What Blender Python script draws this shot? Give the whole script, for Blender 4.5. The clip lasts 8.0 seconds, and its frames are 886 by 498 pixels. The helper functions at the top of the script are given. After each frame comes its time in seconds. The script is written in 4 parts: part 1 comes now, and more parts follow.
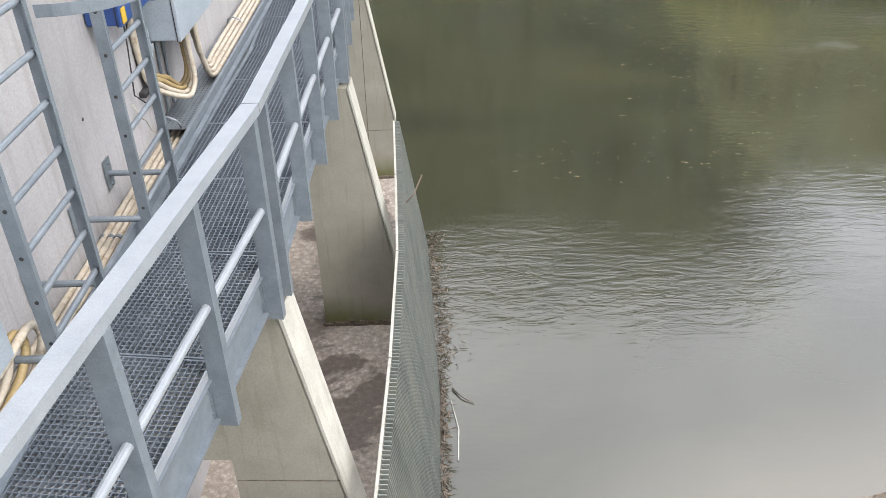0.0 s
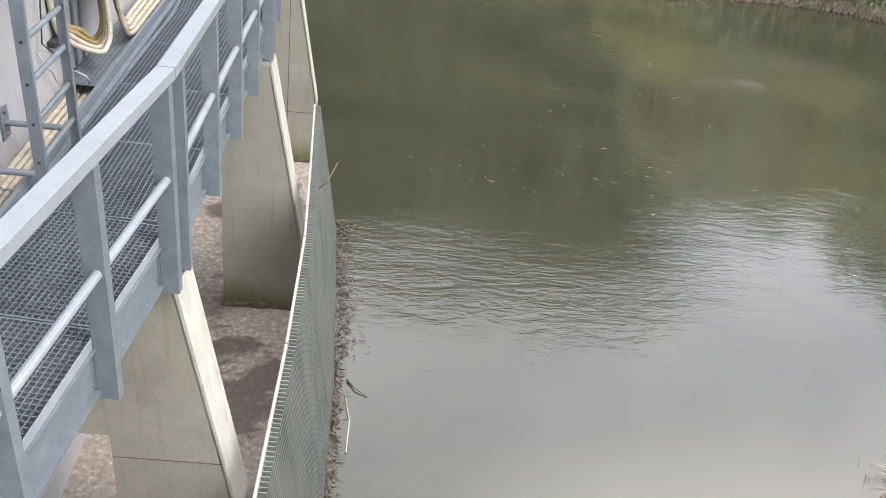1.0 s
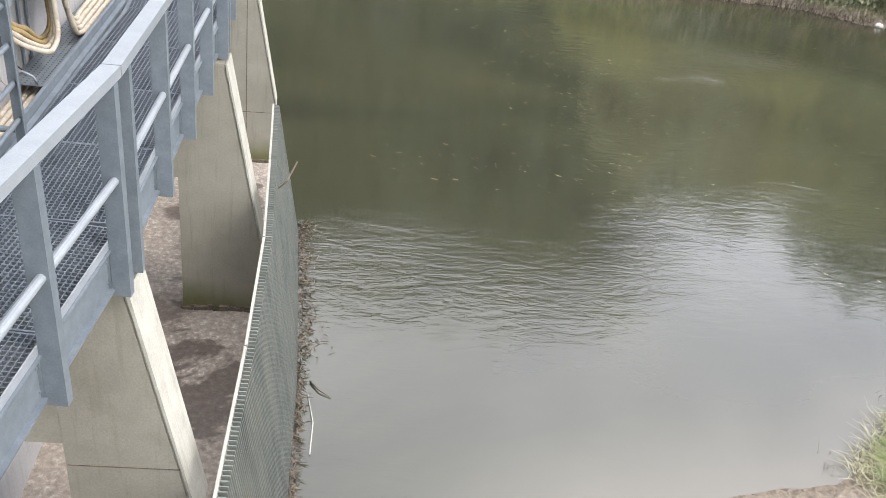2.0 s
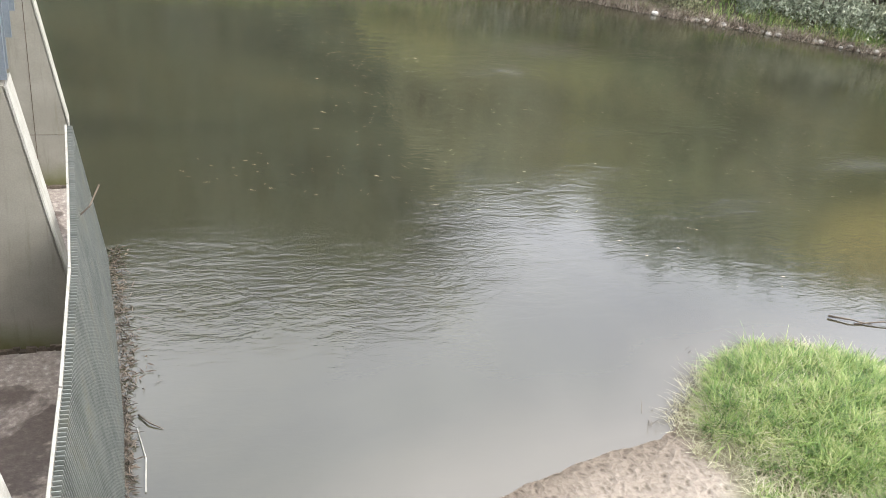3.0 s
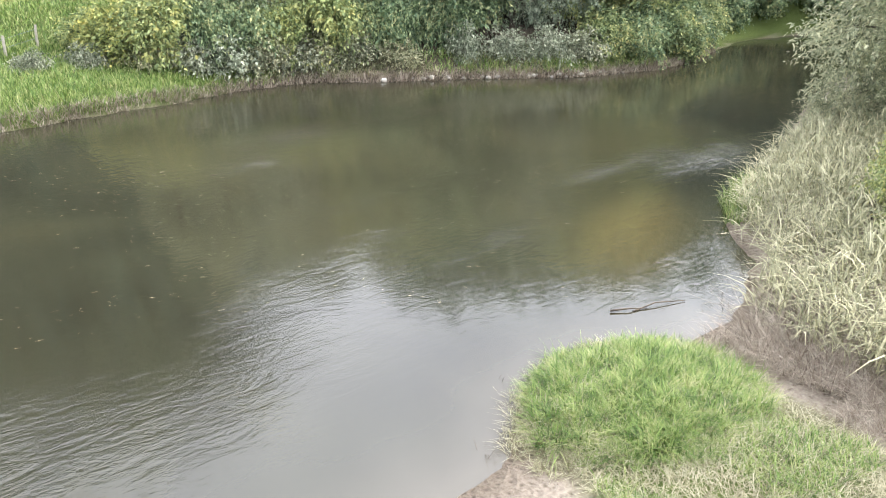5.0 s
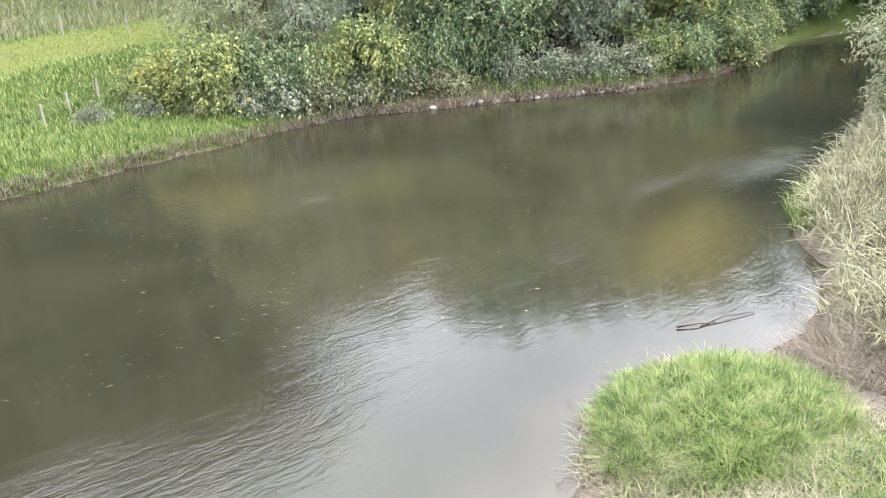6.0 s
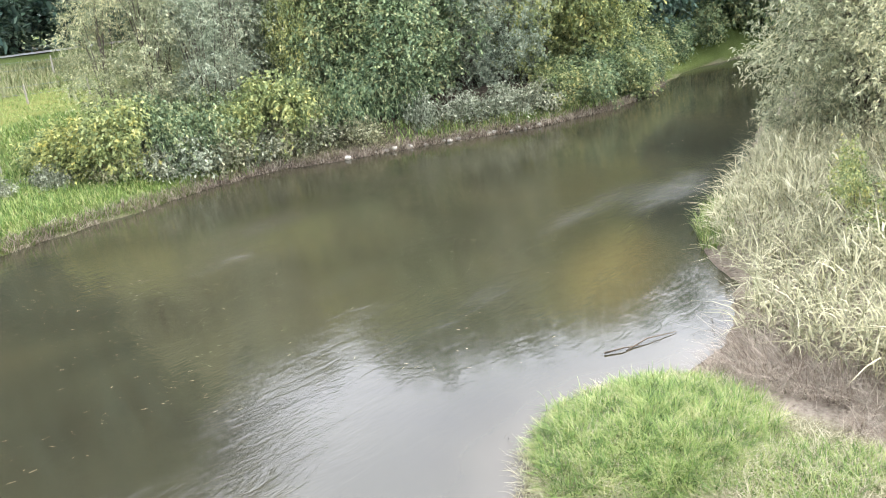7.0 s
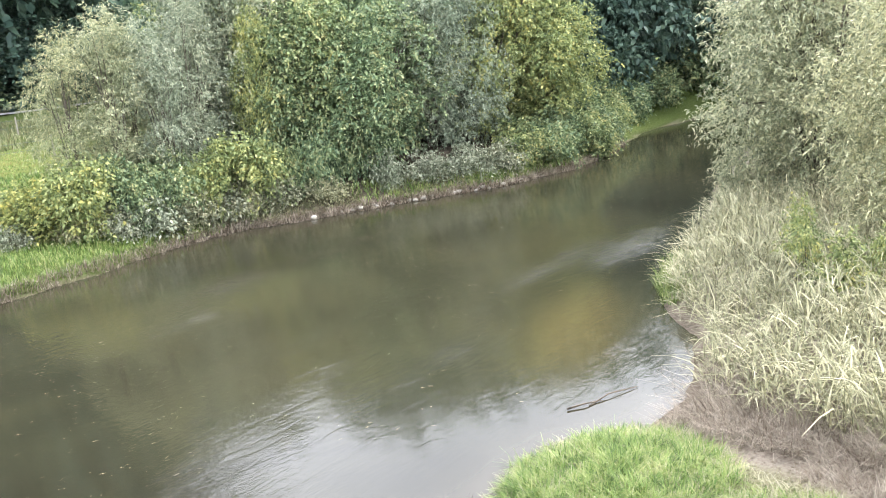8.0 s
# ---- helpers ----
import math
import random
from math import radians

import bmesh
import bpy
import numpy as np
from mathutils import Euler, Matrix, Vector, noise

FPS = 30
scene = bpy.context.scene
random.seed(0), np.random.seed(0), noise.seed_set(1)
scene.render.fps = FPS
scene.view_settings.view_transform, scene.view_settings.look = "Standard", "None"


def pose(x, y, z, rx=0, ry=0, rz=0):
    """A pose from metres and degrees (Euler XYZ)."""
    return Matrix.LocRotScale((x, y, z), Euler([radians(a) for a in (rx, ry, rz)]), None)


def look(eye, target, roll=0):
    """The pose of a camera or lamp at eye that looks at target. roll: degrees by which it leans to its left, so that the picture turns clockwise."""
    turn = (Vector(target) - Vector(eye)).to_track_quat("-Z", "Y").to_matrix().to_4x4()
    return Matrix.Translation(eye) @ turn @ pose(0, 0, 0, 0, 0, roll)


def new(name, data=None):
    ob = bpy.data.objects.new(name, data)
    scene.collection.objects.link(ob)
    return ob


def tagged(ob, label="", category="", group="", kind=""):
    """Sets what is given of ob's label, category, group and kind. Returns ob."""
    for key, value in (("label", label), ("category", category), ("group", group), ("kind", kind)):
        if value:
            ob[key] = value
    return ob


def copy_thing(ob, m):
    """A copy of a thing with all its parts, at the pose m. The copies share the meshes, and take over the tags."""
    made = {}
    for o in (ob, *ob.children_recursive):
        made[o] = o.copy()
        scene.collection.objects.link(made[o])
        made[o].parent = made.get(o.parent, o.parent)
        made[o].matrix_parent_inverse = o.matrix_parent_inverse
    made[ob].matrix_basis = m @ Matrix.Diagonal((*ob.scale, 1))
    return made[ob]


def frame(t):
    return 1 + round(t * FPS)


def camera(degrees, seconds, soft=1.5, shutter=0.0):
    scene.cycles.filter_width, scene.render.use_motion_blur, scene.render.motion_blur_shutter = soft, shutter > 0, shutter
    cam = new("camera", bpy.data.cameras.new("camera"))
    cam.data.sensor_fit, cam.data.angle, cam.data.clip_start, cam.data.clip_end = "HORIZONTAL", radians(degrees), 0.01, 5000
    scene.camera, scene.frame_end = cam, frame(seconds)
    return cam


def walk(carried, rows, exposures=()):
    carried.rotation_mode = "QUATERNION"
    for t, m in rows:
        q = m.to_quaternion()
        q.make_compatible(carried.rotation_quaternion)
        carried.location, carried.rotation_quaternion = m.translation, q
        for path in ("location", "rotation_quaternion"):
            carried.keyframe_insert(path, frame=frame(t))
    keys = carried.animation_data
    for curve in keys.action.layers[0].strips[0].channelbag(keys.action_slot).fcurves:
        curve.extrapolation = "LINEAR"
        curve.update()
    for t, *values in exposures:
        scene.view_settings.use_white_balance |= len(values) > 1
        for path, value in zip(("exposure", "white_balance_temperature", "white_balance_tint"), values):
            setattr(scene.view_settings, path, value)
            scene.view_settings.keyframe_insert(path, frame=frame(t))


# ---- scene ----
cam = camera(57.0, 8.0, soft=0.85)
# seconds, heading, pitch, roll, eye: a phone turned by hand, almost on one spot
ROWS = [
    (0.0, -0.59, -32.69, -1.04, -0.032, 0.042, 6.508),
    (0.5, -6.76, -32.79, 5.97, -0.027, 0.062, 6.489),
    (1.0, -8.22, -32.56, 8.89, -0.034, 0.065, 6.482),
    (1.2, -8.25, -32.25, 8.92, -0.035, 0.067, 6.481),
    (2.3, -13.94, -32.09, 10.07, 0.049, 0.091, 6.459),
    (2.5, -16.75, -31.75, 10.74, 0.047, 0.098, 6.459),
    (3.0, -24.80, -30.05, 10.57, 0.055, 0.089, 6.470),
    (3.5, -32.43, -27.91, 7.99, 0.047, 0.017, 6.450),
    (4.0, -37.85, -25.78, 6.00, -0.000, -0.007, 6.447),
    (4.5, -40.38, -24.36, 4.14, -0.020, -0.006, 6.443),
    (5.0, -40.46, -22.99, 2.11, -0.020, -0.013, 6.457),
    (5.2, -37.54, -22.62, 0.43, 0.000, -0.002, 6.443),
    (6.3, -36.75, -20.85, -3.88, 0.081, 0.049, 6.456),
    (6.5, -37.87, -20.32, -4.32, 0.076, 0.026, 6.462),
    (7.0, -41.87, -18.58, -5.81, 0.009, -0.032, 6.506),
    (7.5, -45.29, -17.88, -6.18, -0.030, -0.148, 6.511),
    (8.0, -44.60, -14.71, -5.53, -0.050, -0.230, 6.544),
]
walk(cam, [(t, pose(x, y, z, 90 + p, 0, h) @ pose(0, 0, 0, 0, 0, r)) for t, h, p, r, x, y, z in ROWS],
     exposures=[(0.0, 0.74), (2.5, 0.82), (4.5, 0.88), (6.5, 1.02), (8.0, 1.08)])

# ---- world and sun ----
SUN_AZ, SUN_EL = radians(116), radians(50)      # clockwise from +y, above the horizon
world = bpy.data.worlds.new("sky")
scene.world = world
world.use_nodes = True
wn, wl = world.node_tree.nodes, world.node_tree.links
wn.clear()
sky = wn.new("ShaderNodeTexSky")
sky.sky_type, sky.sun_disc, sky.sun_elevation, sky.sun_rotation = 'NISHITA', False, SUN_EL, SUN_AZ
sky.air_density, sky.dust_density = 1.2, 3.0
wtc = wn.new("ShaderNodeTexCoord")
cloud = wn.new("ShaderNodeTexNoise")
cloud.inputs["Scale"].default_value, cloud.inputs["Detail"].default_value = 2.2, 6
ramp = wn.new("ShaderNodeMapRange")
ramp.inputs["From Min"].default_value, ramp.inputs["From Max"].default_value = 0.32, 0.68
ramp.inputs["To Min"].default_value, ramp.inputs["To Max"].default_value = 0.55, 1.0
wmix = wn.new("ShaderNodeMix")
wmix.data_type = 'RGBA'
wmix.inputs[7].default_value = (16.2, 16.6, 18.0, 1)
wbg = wn.new("ShaderNodeBackground")
wbg.inputs["Strength"].default_value = 0.16
wout = wn.new("ShaderNodeOutputWorld")
wl.new(wtc.outputs["Generated"], cloud.inputs["Vector"])
wl.new(cloud.outputs["Fac"], ramp.inputs["Value"])
wl.new(ramp.outputs["Result"], wmix.inputs[0])
wl.new(sky.outputs["Color"], wmix.inputs[6])
wl.new(wmix.outputs[2], wbg.inputs["Color"])
wl.new(wbg.outputs["Background"], wout.inputs["Surface"])
sun = new("sun", bpy.data.lights.new("sun", 'SUN'))
sun.data.energy, sun.data.angle, sun.data.color = 1.9, radians(16), (1.0, 0.95, 0.87)
to_sun = Vector((math.sin(SUN_AZ) * math.cos(SUN_EL), math.cos(SUN_AZ) * math.cos(SUN_EL), math.sin(SUN_EL)))
sun.matrix_world = look(to_sun * 60, (0, 0, 0))


# ---- materials ----
def node_mat(name):
    m = bpy.data.materials.new(name)
    m.use_nodes = True
    nt = m.node_tree
    nt.nodes.clear()
    return m, nt.nodes, nt.links


def col4(c):
    return (c[0], c[1], c[2], 1.0)


def noise_node(n, l, scale, detail=4, rough=0.55, vec=None, dist=0.0):
    t = n.new("ShaderNodeTexNoise")
    t.inputs["Scale"].default_value, t.inputs["Detail"].default_value = scale, detail
    t.inputs["Roughness"].default_value, t.inputs["Distortion"].default_value = rough, dist
    if vec is not None:
        l.new(vec, t.inputs["Vector"])
    return t


def ramp_node(n, l, fac, stops):
    r = n.new("ShaderNodeValToRGB")
    e = r.color_ramp.elements
    e[0].position, e[0].color = stops[0][0], col4(stops[0][1])
    e[1].position, e[1].color = stops[-1][0], col4(stops[-1][1])
    for p, c in stops[1:-1]:
        k = e.new(p)
        k.color = col4(c)
    l.new(fac, r.inputs["Fac"])
    return r


def mix_node(n, l, fac, a, b, mode='MIX'):
    m = n.new("ShaderNodeMix")
    m.data_type, m.blend_type = 'RGBA', mode
    for sock, v in ((m.inputs[0], fac), (m.inputs[6], a), (m.inputs[7], b)):
        if isinstance(v, (int, float)):
            sock.default_value = v
        elif isinstance(v, tuple):
            sock.default_value = col4(v)
        else:
            l.new(v, sock)
    return m.outputs[2]


def finish(m, n, l, color, rough=0.6, metal=0.0, bump=None, bump_dist=0.01, bump_strength=0.5, spec=0.5):
    p = n.new("ShaderNodeBsdfPrincipled")
    o = n.new("ShaderNodeOutputMaterial")
    if isinstance(color, tuple):
        p.inputs["Base Color"].default_value = col4(color)
    else:
        l.new(color, p.inputs["Base Color"])
    if isinstance(rough, (int, float)):
        p.inputs["Roughness"].default_value = rough
    else:
        l.new(rough, p.inputs["Roughness"])
    p.inputs["Metallic"].default_value = metal
    p.inputs["Specular IOR Level"].default_value = spec
    if bump is not None:
        b = n.new("ShaderNodeBump")
        b.inputs["Distance"].default_value, b.inputs["Strength"].default_value = bump_dist, bump_strength
        l.new(bump, b.inputs["Height"])
        l.new(b.outputs["Normal"], p.inputs["Normal"])
    l.new(p.outputs["BSDF"], o.inputs["Surface"])
    return m


def surface(name, stops, scale=6.0, fine=60.0, rough=0.7, metal=0.0, bump=0.003, streak=None, spec=0.5, jitter=0.0):
    """Two scales of noise between the given colours, with fine relief."""
    m, n, l = node_mat(name)
    geo = n.new("ShaderNodeNewGeometry")
    vec = geo.outputs["Position"]
    a = noise_node(n, l, scale, 5, 0.6, vec)
    b = noise_node(n, l, fine, 3, 0.6, vec)
    c = ramp_node(n, l, a.outputs["Fac"], stops).outputs["Color"]
    fine_col = ramp_node(n, l, b.outputs["Fac"], [(0.25, (0.72, 0.72, 0.72)), (0.75, (1.18, 1.18, 1.18))]).outputs["Color"]
    c = mix_node(n, l, 0.55, c, mix_node(n, l, 1.0, c, fine_col, 'MULTIPLY'))
    if streak:
        mp = n.new("ShaderNodeMapping")
        mp.inputs["Scale"].default_value = (5.0, 5.0, 0.35)
        l.new(vec, mp.inputs["Vector"])
        s = noise_node(n, l, 2.4, 5, 0.65, mp.outputs["Vector"])
        f = ramp_node(n, l, s.outputs["Fac"], [(0.50, (0, 0, 0)), (0.72, (1, 1, 1))]).outputs["Color"]
        c = mix_node(n, l, f, c, mix_node(n, l, 0.55, c, streak))
    if jitter:
        info = n.new("ShaderNodeObjectInfo")
        r = ramp_node(n, l, info.outputs["Random"], [(0, (1 - jitter,) * 3), (1, (1 + jitter,) * 3)]).outputs["Color"]
        c = mix_node(n, l, 1.0, c, r, 'MULTIPLY')
    return finish(m, n, l, c, rough, metal, b.outputs["Fac"], bump, 0.6, spec)


def leaf_mat(name, stops, shine=0.35, trans=0.24, patch=1.1, vary=True):
    """Leaves: each island its own tone, each plant shifted a little, light passing through."""
    m, n, l = node_mat(name)
    geo = n.new("ShaderNodeNewGeometry")
    info = n.new("ShaderNodeObjectInfo")
    big = noise_node(n, l, patch, 4, 0.65, geo.outputs["Position"])
    add = n.new("ShaderNodeMath")
    add.operation = 'MULTIPLY_ADD'
    add.inputs[1].default_value = 0.50
    l.new(geo.outputs["Random Per Island"], add.inputs[0])
    l.new(big.outputs["Fac"], add.inputs[2])
    add2 = n.new("ShaderNodeMath")
    add2.operation = 'MULTIPLY_ADD'
    add2.inputs[1].default_value, add2.inputs[2].default_value = 1.35, -0.51
    l.new(add.outputs[0], add2.inputs[0])
    c = ramp_node(n, l, add2.outputs[0], stops).outputs["Color"]
    if vary:
        tone = ramp_node(n, l, info.outputs["Random"], [(0, (0.90, 0.95, 0.96)), (0.5, (1.0, 1.0, 1.0)), (1, (1.16, 1.08, 0.90))]).outputs["Color"]
        c = mix_node(n, l, 1.0, c, tone, 'MULTIPLY')
    p = n.new("ShaderNodeBsdfPrincipled")
    p.inputs["Roughness"].default_value, p.inputs["Specular IOR Level"].default_value = 0.5, shine
    t = n.new("ShaderNodeBsdfTranslucent")
    x = n.new("ShaderNodeMixShader")
    x.inputs[0].default_value = trans
    o = n.new("ShaderNodeOutputMaterial")
    l.new(c, p.inputs["Base Color"])
    l.new(c, t.inputs["Color"])
    l.new(p.outputs[0], x.inputs[1])
    l.new(t.outputs[0], x.inputs[2])
    l.new(x.outputs[0], o.inputs["Surface"])
    return m


GALV = surface("galvanised_steel", [(0.3, (0.123, 0.144, 0.165)), (0.55, (0.156, 0.179, 0.201)), (0.8, (0.189, 0.213, 0.237))], 9, 120, 0.55, 0.25, 0.0006, jitter=0.05)
# paler tone of the galvanised steel, for rails, toe boards and small fittings
GALV_LIGHT = surface("pale_galvanised_steel", [(0.3, (0.220, 0.239, 0.261)), (0.7, (0.265, 0.285, 0.304))], 7, 140, 0.5, 0.15, 0.0004, jitter=0.04)
GRATE = surface("grating_steel", [(0.3, (0.116, 0.135, 0.159)), (0.8, (0.165, 0.188, 0.215))], 9, 90, 0.5, 0.3, 0.0006)
CONCRETE = surface("cast_concrete", [(0.25, (0.156, 0.147, 0.124)), (0.5, (0.196, 0.184, 0.156)), (0.8, (0.230, 0.219, 0.190))], 1.6, 55, 0.85, 0, 0.003, streak=(0.092, 0.086, 0.063))
COPING = surface("pale_concrete", [(0.3, (0.312, 0.300, 0.262)), (0.7, (0.387, 0.374, 0.331))], 5, 60, 0.85, 0, 0.003, streak=(0.218, 0.206, 0.168))
WALL = surface("pale_wall_concrete", [(0.3, (0.283, 0.273, 0.275)), (0.7, (0.347, 0.338, 0.343))], 1.2, 70, 0.85, 0, 0.002, streak=(0.219, 0.201, 0.194))
HOSE = surface("cream_hose", [(0.25, (0.204, 0.145, 0.085)), (0.42, (0.340, 0.293, 0.230)), (0.75, (0.425, 0.387, 0.323))], 16, 60, 0.6, 0, 0.001)
HOSE_Y = surface("yellowed_hose", [(0.3, (0.221, 0.157, 0.068)), (0.75, (0.323, 0.246, 0.123))], 14, 60, 0.5, 0, 0.001)
BLUE = surface("blue_paint", [(0.3, (0.014, 0.040, 0.144)), (0.7, (0.022, 0.058, 0.194))], 6, 60, 0.4, 0, 0.0005)
YELLOW = surface("yellow_paint", [(0.3, (0.432, 0.274, 0.022)), (0.7, (0.504, 0.324, 0.036))], 6, 60, 0.4, 0, 0.0005)
BOXGREY = surface("cabinet_paint", [(0.3, (0.245, 0.281, 0.318)), (0.7, (0.294, 0.331, 0.367))], 4, 60, 0.35, 0, 0.0003)
BLACK = surface("black_rubber", [(0.3, (0.012, 0.012, 0.013)), (0.7, (0.03, 0.03, 0.03))], 6, 60, 0.6, 0, 0.001)
SCREEN = surface("screen_steel", [(0.3, (0.119, 0.130, 0.119)), (0.55, (0.162, 0.173, 0.156)), (0.8, (0.184, 0.178, 0.135))], 2.5, 60, 0.6, 0.2, 0.001, jitter=0.12)
BARK = surface("bark", [(0.3, (0.06, 0.05, 0.04)), (0.7, (0.15, 0.13, 0.10))], 8, 50, 0.9, 0, 0.01)
DRIFT = surface("driftwood", [(0.3, (0.05, 0.04, 0.03)), (0.7, (0.14, 0.11, 0.08))], 12, 60, 0.9, 0, 0.004)
POSTWOOD = surface("grey_post_wood", [(0.3, (0.24, 0.22, 0.18)), (0.7, (0.38, 0.35, 0.30))], 12, 60, 0.9, 0, 0.004)
STONE = surface("bank_stone", [(0.3, (0.22, 0.20, 0.17)), (0.7, (0.45, 0.43, 0.39))], 4, 30, 0.9, 0, 0.01, jitter=0.25)
WHITE_STONE = surface("white_stone", [(0.3, (0.55, 0.53, 0.48)), (0.7, (0.72, 0.70, 0.66))], 4, 30, 0.9, 0, 0.01)
PATH = surface("gravel_path", [(0.3, (0.408, 0.399, 0.383)), (0.7, (0.527, 0.518, 0.501))], 2, 30, 0.95, 0, 0.01)

LEAF_GREEN = leaf_mat("broad_leaves", [(0.1, (0.058, 0.095, 0.048)), (0.42, (0.158, 0.228, 0.122)), (0.72, (0.310, 0.370, 0.190)), (0.95, (0.530, 0.510, 0.260))])
LEAF_SILVER = leaf_mat("silver_leaves", [(0.1, (0.105, 0.140, 0.095)), (0.45, (0.270, 0.315, 0.220)), (0.75, (0.430, 0.460, 0.330)), (0.95, (0.580, 0.590, 0.430))])
LEAF_WILLOW = leaf_mat("willow_leaves", [(0.1, (0.150, 0.175, 0.105)), (0.45, (0.350, 0.370, 0.235)), (0.75, (0.560, 0.555, 0.370)), (0.95, (0.720, 0.700, 0.450))])
LEAF_YELLOW = leaf_mat("turning_leaves", [(0.1, (0.085, 0.120, 0.050)), (0.45, (0.255, 0.310, 0.130)), (0.75, (0.400, 0.420, 0.170)), (1.0, (0.640, 0.570, 0.200))])
LEAF_DARK = leaf_mat("far_leaves", [(0.1, (0.040, 0.078, 0.064)), (0.5, (0.098, 0.160, 0.122)), (0.95, (0.200, 0.280, 0.200))], patch=0.5)
LEAF_DUSTY = leaf_mat("dusty_leaves", [(0.1, (0.075, 0.090, 0.058)), (0.5, (0.225, 0.250, 0.170)), (0.95, (0.540, 0.550, 0.420))])
GRASS = leaf_mat("green_grass", [(0.08, (0.046, 0.086, 0.022)), (0.35, (0.118, 0.200, 0.048)), (0.62, (0.225, 0.305, 0.085)), (0.95, (0.410, 0.405, 0.200))], 0.3, patch=2.6, vary=False)
GRASS_DRY = leaf_mat("dry_grass", [(0.08, (0.150, 0.134, 0.080)), (0.4, (0.275, 0.258, 0.160)), (0.7, (0.400, 0.375, 0.250)), (0.95, (0.530, 0.495, 0.370))], 0.3, patch=2.6, vary=False)
REED = leaf_mat("reed_leaves", [(0.08, (0.120, 0.124, 0.072)), (0.4, (0.290, 0.290, 0.176)), (0.7, (0.480, 0.460, 0.295)), (0.95, (0.700, 0.660, 0.480))], 0.3, patch=2.2, vary=False)
WEEDS = leaf_mat("tall_weeds", [(0.1, (0.085, 0.100, 0.048)), (0.5, (0.200, 0.215, 0.105)), (0.95, (0.360, 0.340, 0.200))], 0.3, vary=False)
STRAW = leaf_mat("dead_straw", [(0.08, (0.120, 0.096, 0.072)), (0.5, (0.280, 0.234, 0.186)), (0.95, (0.500, 0.440, 0.370))], 0.2, patch=2.4, vary=False)


# ---- mesh helpers ----
def part(name, bm, material, parent=None, label="", smooth=False):
    me = bpy.data.meshes.new(name)
    bm.to_mesh(me)
    bm.free()
    me.materials.append(material)
    if smooth:
        me.shade_smooth()
    ob = new(name, me)
    if parent is not None:
        ob.parent = parent
    if label:
        ob["label"] = label
    return ob


def raw(name, verts, faces, material, parent=None, label="", smooth=False):
    me = bpy.data.meshes.new(name)
    me.from_pydata([tuple(v) for v in verts], [], [tuple(f) for f in faces])
    me.materials.append(material)
    if smooth:
        me.shade_smooth()
    ob = new(name, me)
    if parent is not None:
        ob.parent = parent
    if label:
        ob["label"] = label
    return ob


def empty(name, at=(0, 0, 0), label="", category="", group="", kind=""):
    ob = new(name)
    ob.location = at
    return tagged(ob, label, category, group, kind)


def add_box(bm, lo, hi, m=None, bevel=0.0):
    r = bmesh.ops.create_cube(bm, size=1.0)
    vs = r["verts"]
    for v in vs:
        v.co = Vector([lo[i] + (v.co[i] + 0.5) * (hi[i] - lo[i]) for i in range(3)])
    if bevel:
        es = list({e for v in vs for e in v.link_edges})
        g = bmesh.ops.bevel(bm, geom=es, offset=bevel, segments=2, affect='EDGES', profile=0.5)
        vs = list({v for f in g["faces"] for v in f.verts} | {v for v in vs if v.is_valid})
    if m is not None:
        bmesh.ops.transform(bm, matrix=m, verts=[v for v in vs if v.is_valid])


def add_tube(bm, points, r, seg=10, taper=None):
    """A tube along points, closed at both ends."""
    pts = [Vector(p) for p in points]
    rings = []
    up = Vector((0, 0, 1))
    for i, p in enumerate(pts):
        d = (pts[min(i + 1, len(pts) - 1)] - pts[max(i - 1, 0)]).normalized()
        a = d.cross(up if abs(d.z) < 0.95 else Vector((1, 0, 0))).normalized()
        b = d.cross(a)
        rr = r if taper is None else r + (taper - r) * i / (len(pts) - 1)
        rings.append([bm.verts.new(p + (a * math.cos(t) + b * math.sin(t)) * rr) for t in [2 * math.pi * k / seg for k in range(seg)]])
    for q, s in zip(rings, rings[1:]):
        for k in range(seg):
            bm.faces.new((q[k], q[(k + 1) % seg], s[(k + 1) % seg], s[k]))
    bm.faces.new(rings[0][::-1])
    bm.faces.new(rings[-1])


def add_prism(bm, outline, y0, y1):
    """An outline in x and z, drawn from y0 to y1."""
    a = [bm.verts.new((x, y0, z)) for x, z in outline]
    b = [bm.verts.new((x, y1, z)) for x, z in outline]
    bm.faces.new(a)
    bm.faces.new(b[::-1])
    k = len(outline)
    for i in range(k):
        bm.faces.new((a[i], b[i], b[(i + 1) % k], a[(i + 1) % k]))
    bmesh.ops.recalc_face_normals(bm, faces=bm.faces)


# ---- the lie of the land ----
RIGHT = [(-30.0, -14.0), (-6.0, -3.0), (0.4, 3.4), (1.6, 4.75), (3.3, 5.45), (4.0, 5.65), (5.1, 5.85), (6.1, 6.0), (6.8, 6.45), (7.2, 6.9), (8.1, 7.2), (9.4, 7.05), (10.7, 6.5), (12.0, 6.4),
         (13.2, 6.8), (14.6, 7.5), (15.4, 8.5), (16.6, 9.4), (17.5, 10.0), (20.0, 10.9), (23.5, 11.95), (27.0, 13.4), (35.0, 16.4), (45.0, 17.4), (60.0, 9.0), (92.0, -30.0)]
LEFT = [(-60.0, 26.5), (-20.0, 24.5), (3.5, 25.1), (6.9, 25.7), (10.5, 26.3), (13.6, 26.9), (16.2, 26.8), (18.5, 25.6), (22.0, 24.1), (25.6, 22.4), (30.0, 21.6), (33.3, 22.0), (37.5, 23.4), (40.5, 24.3),
        (44.0, 24.7), (51.0, 23.4), (65.0, 15.0), (100.0, -26.0)]


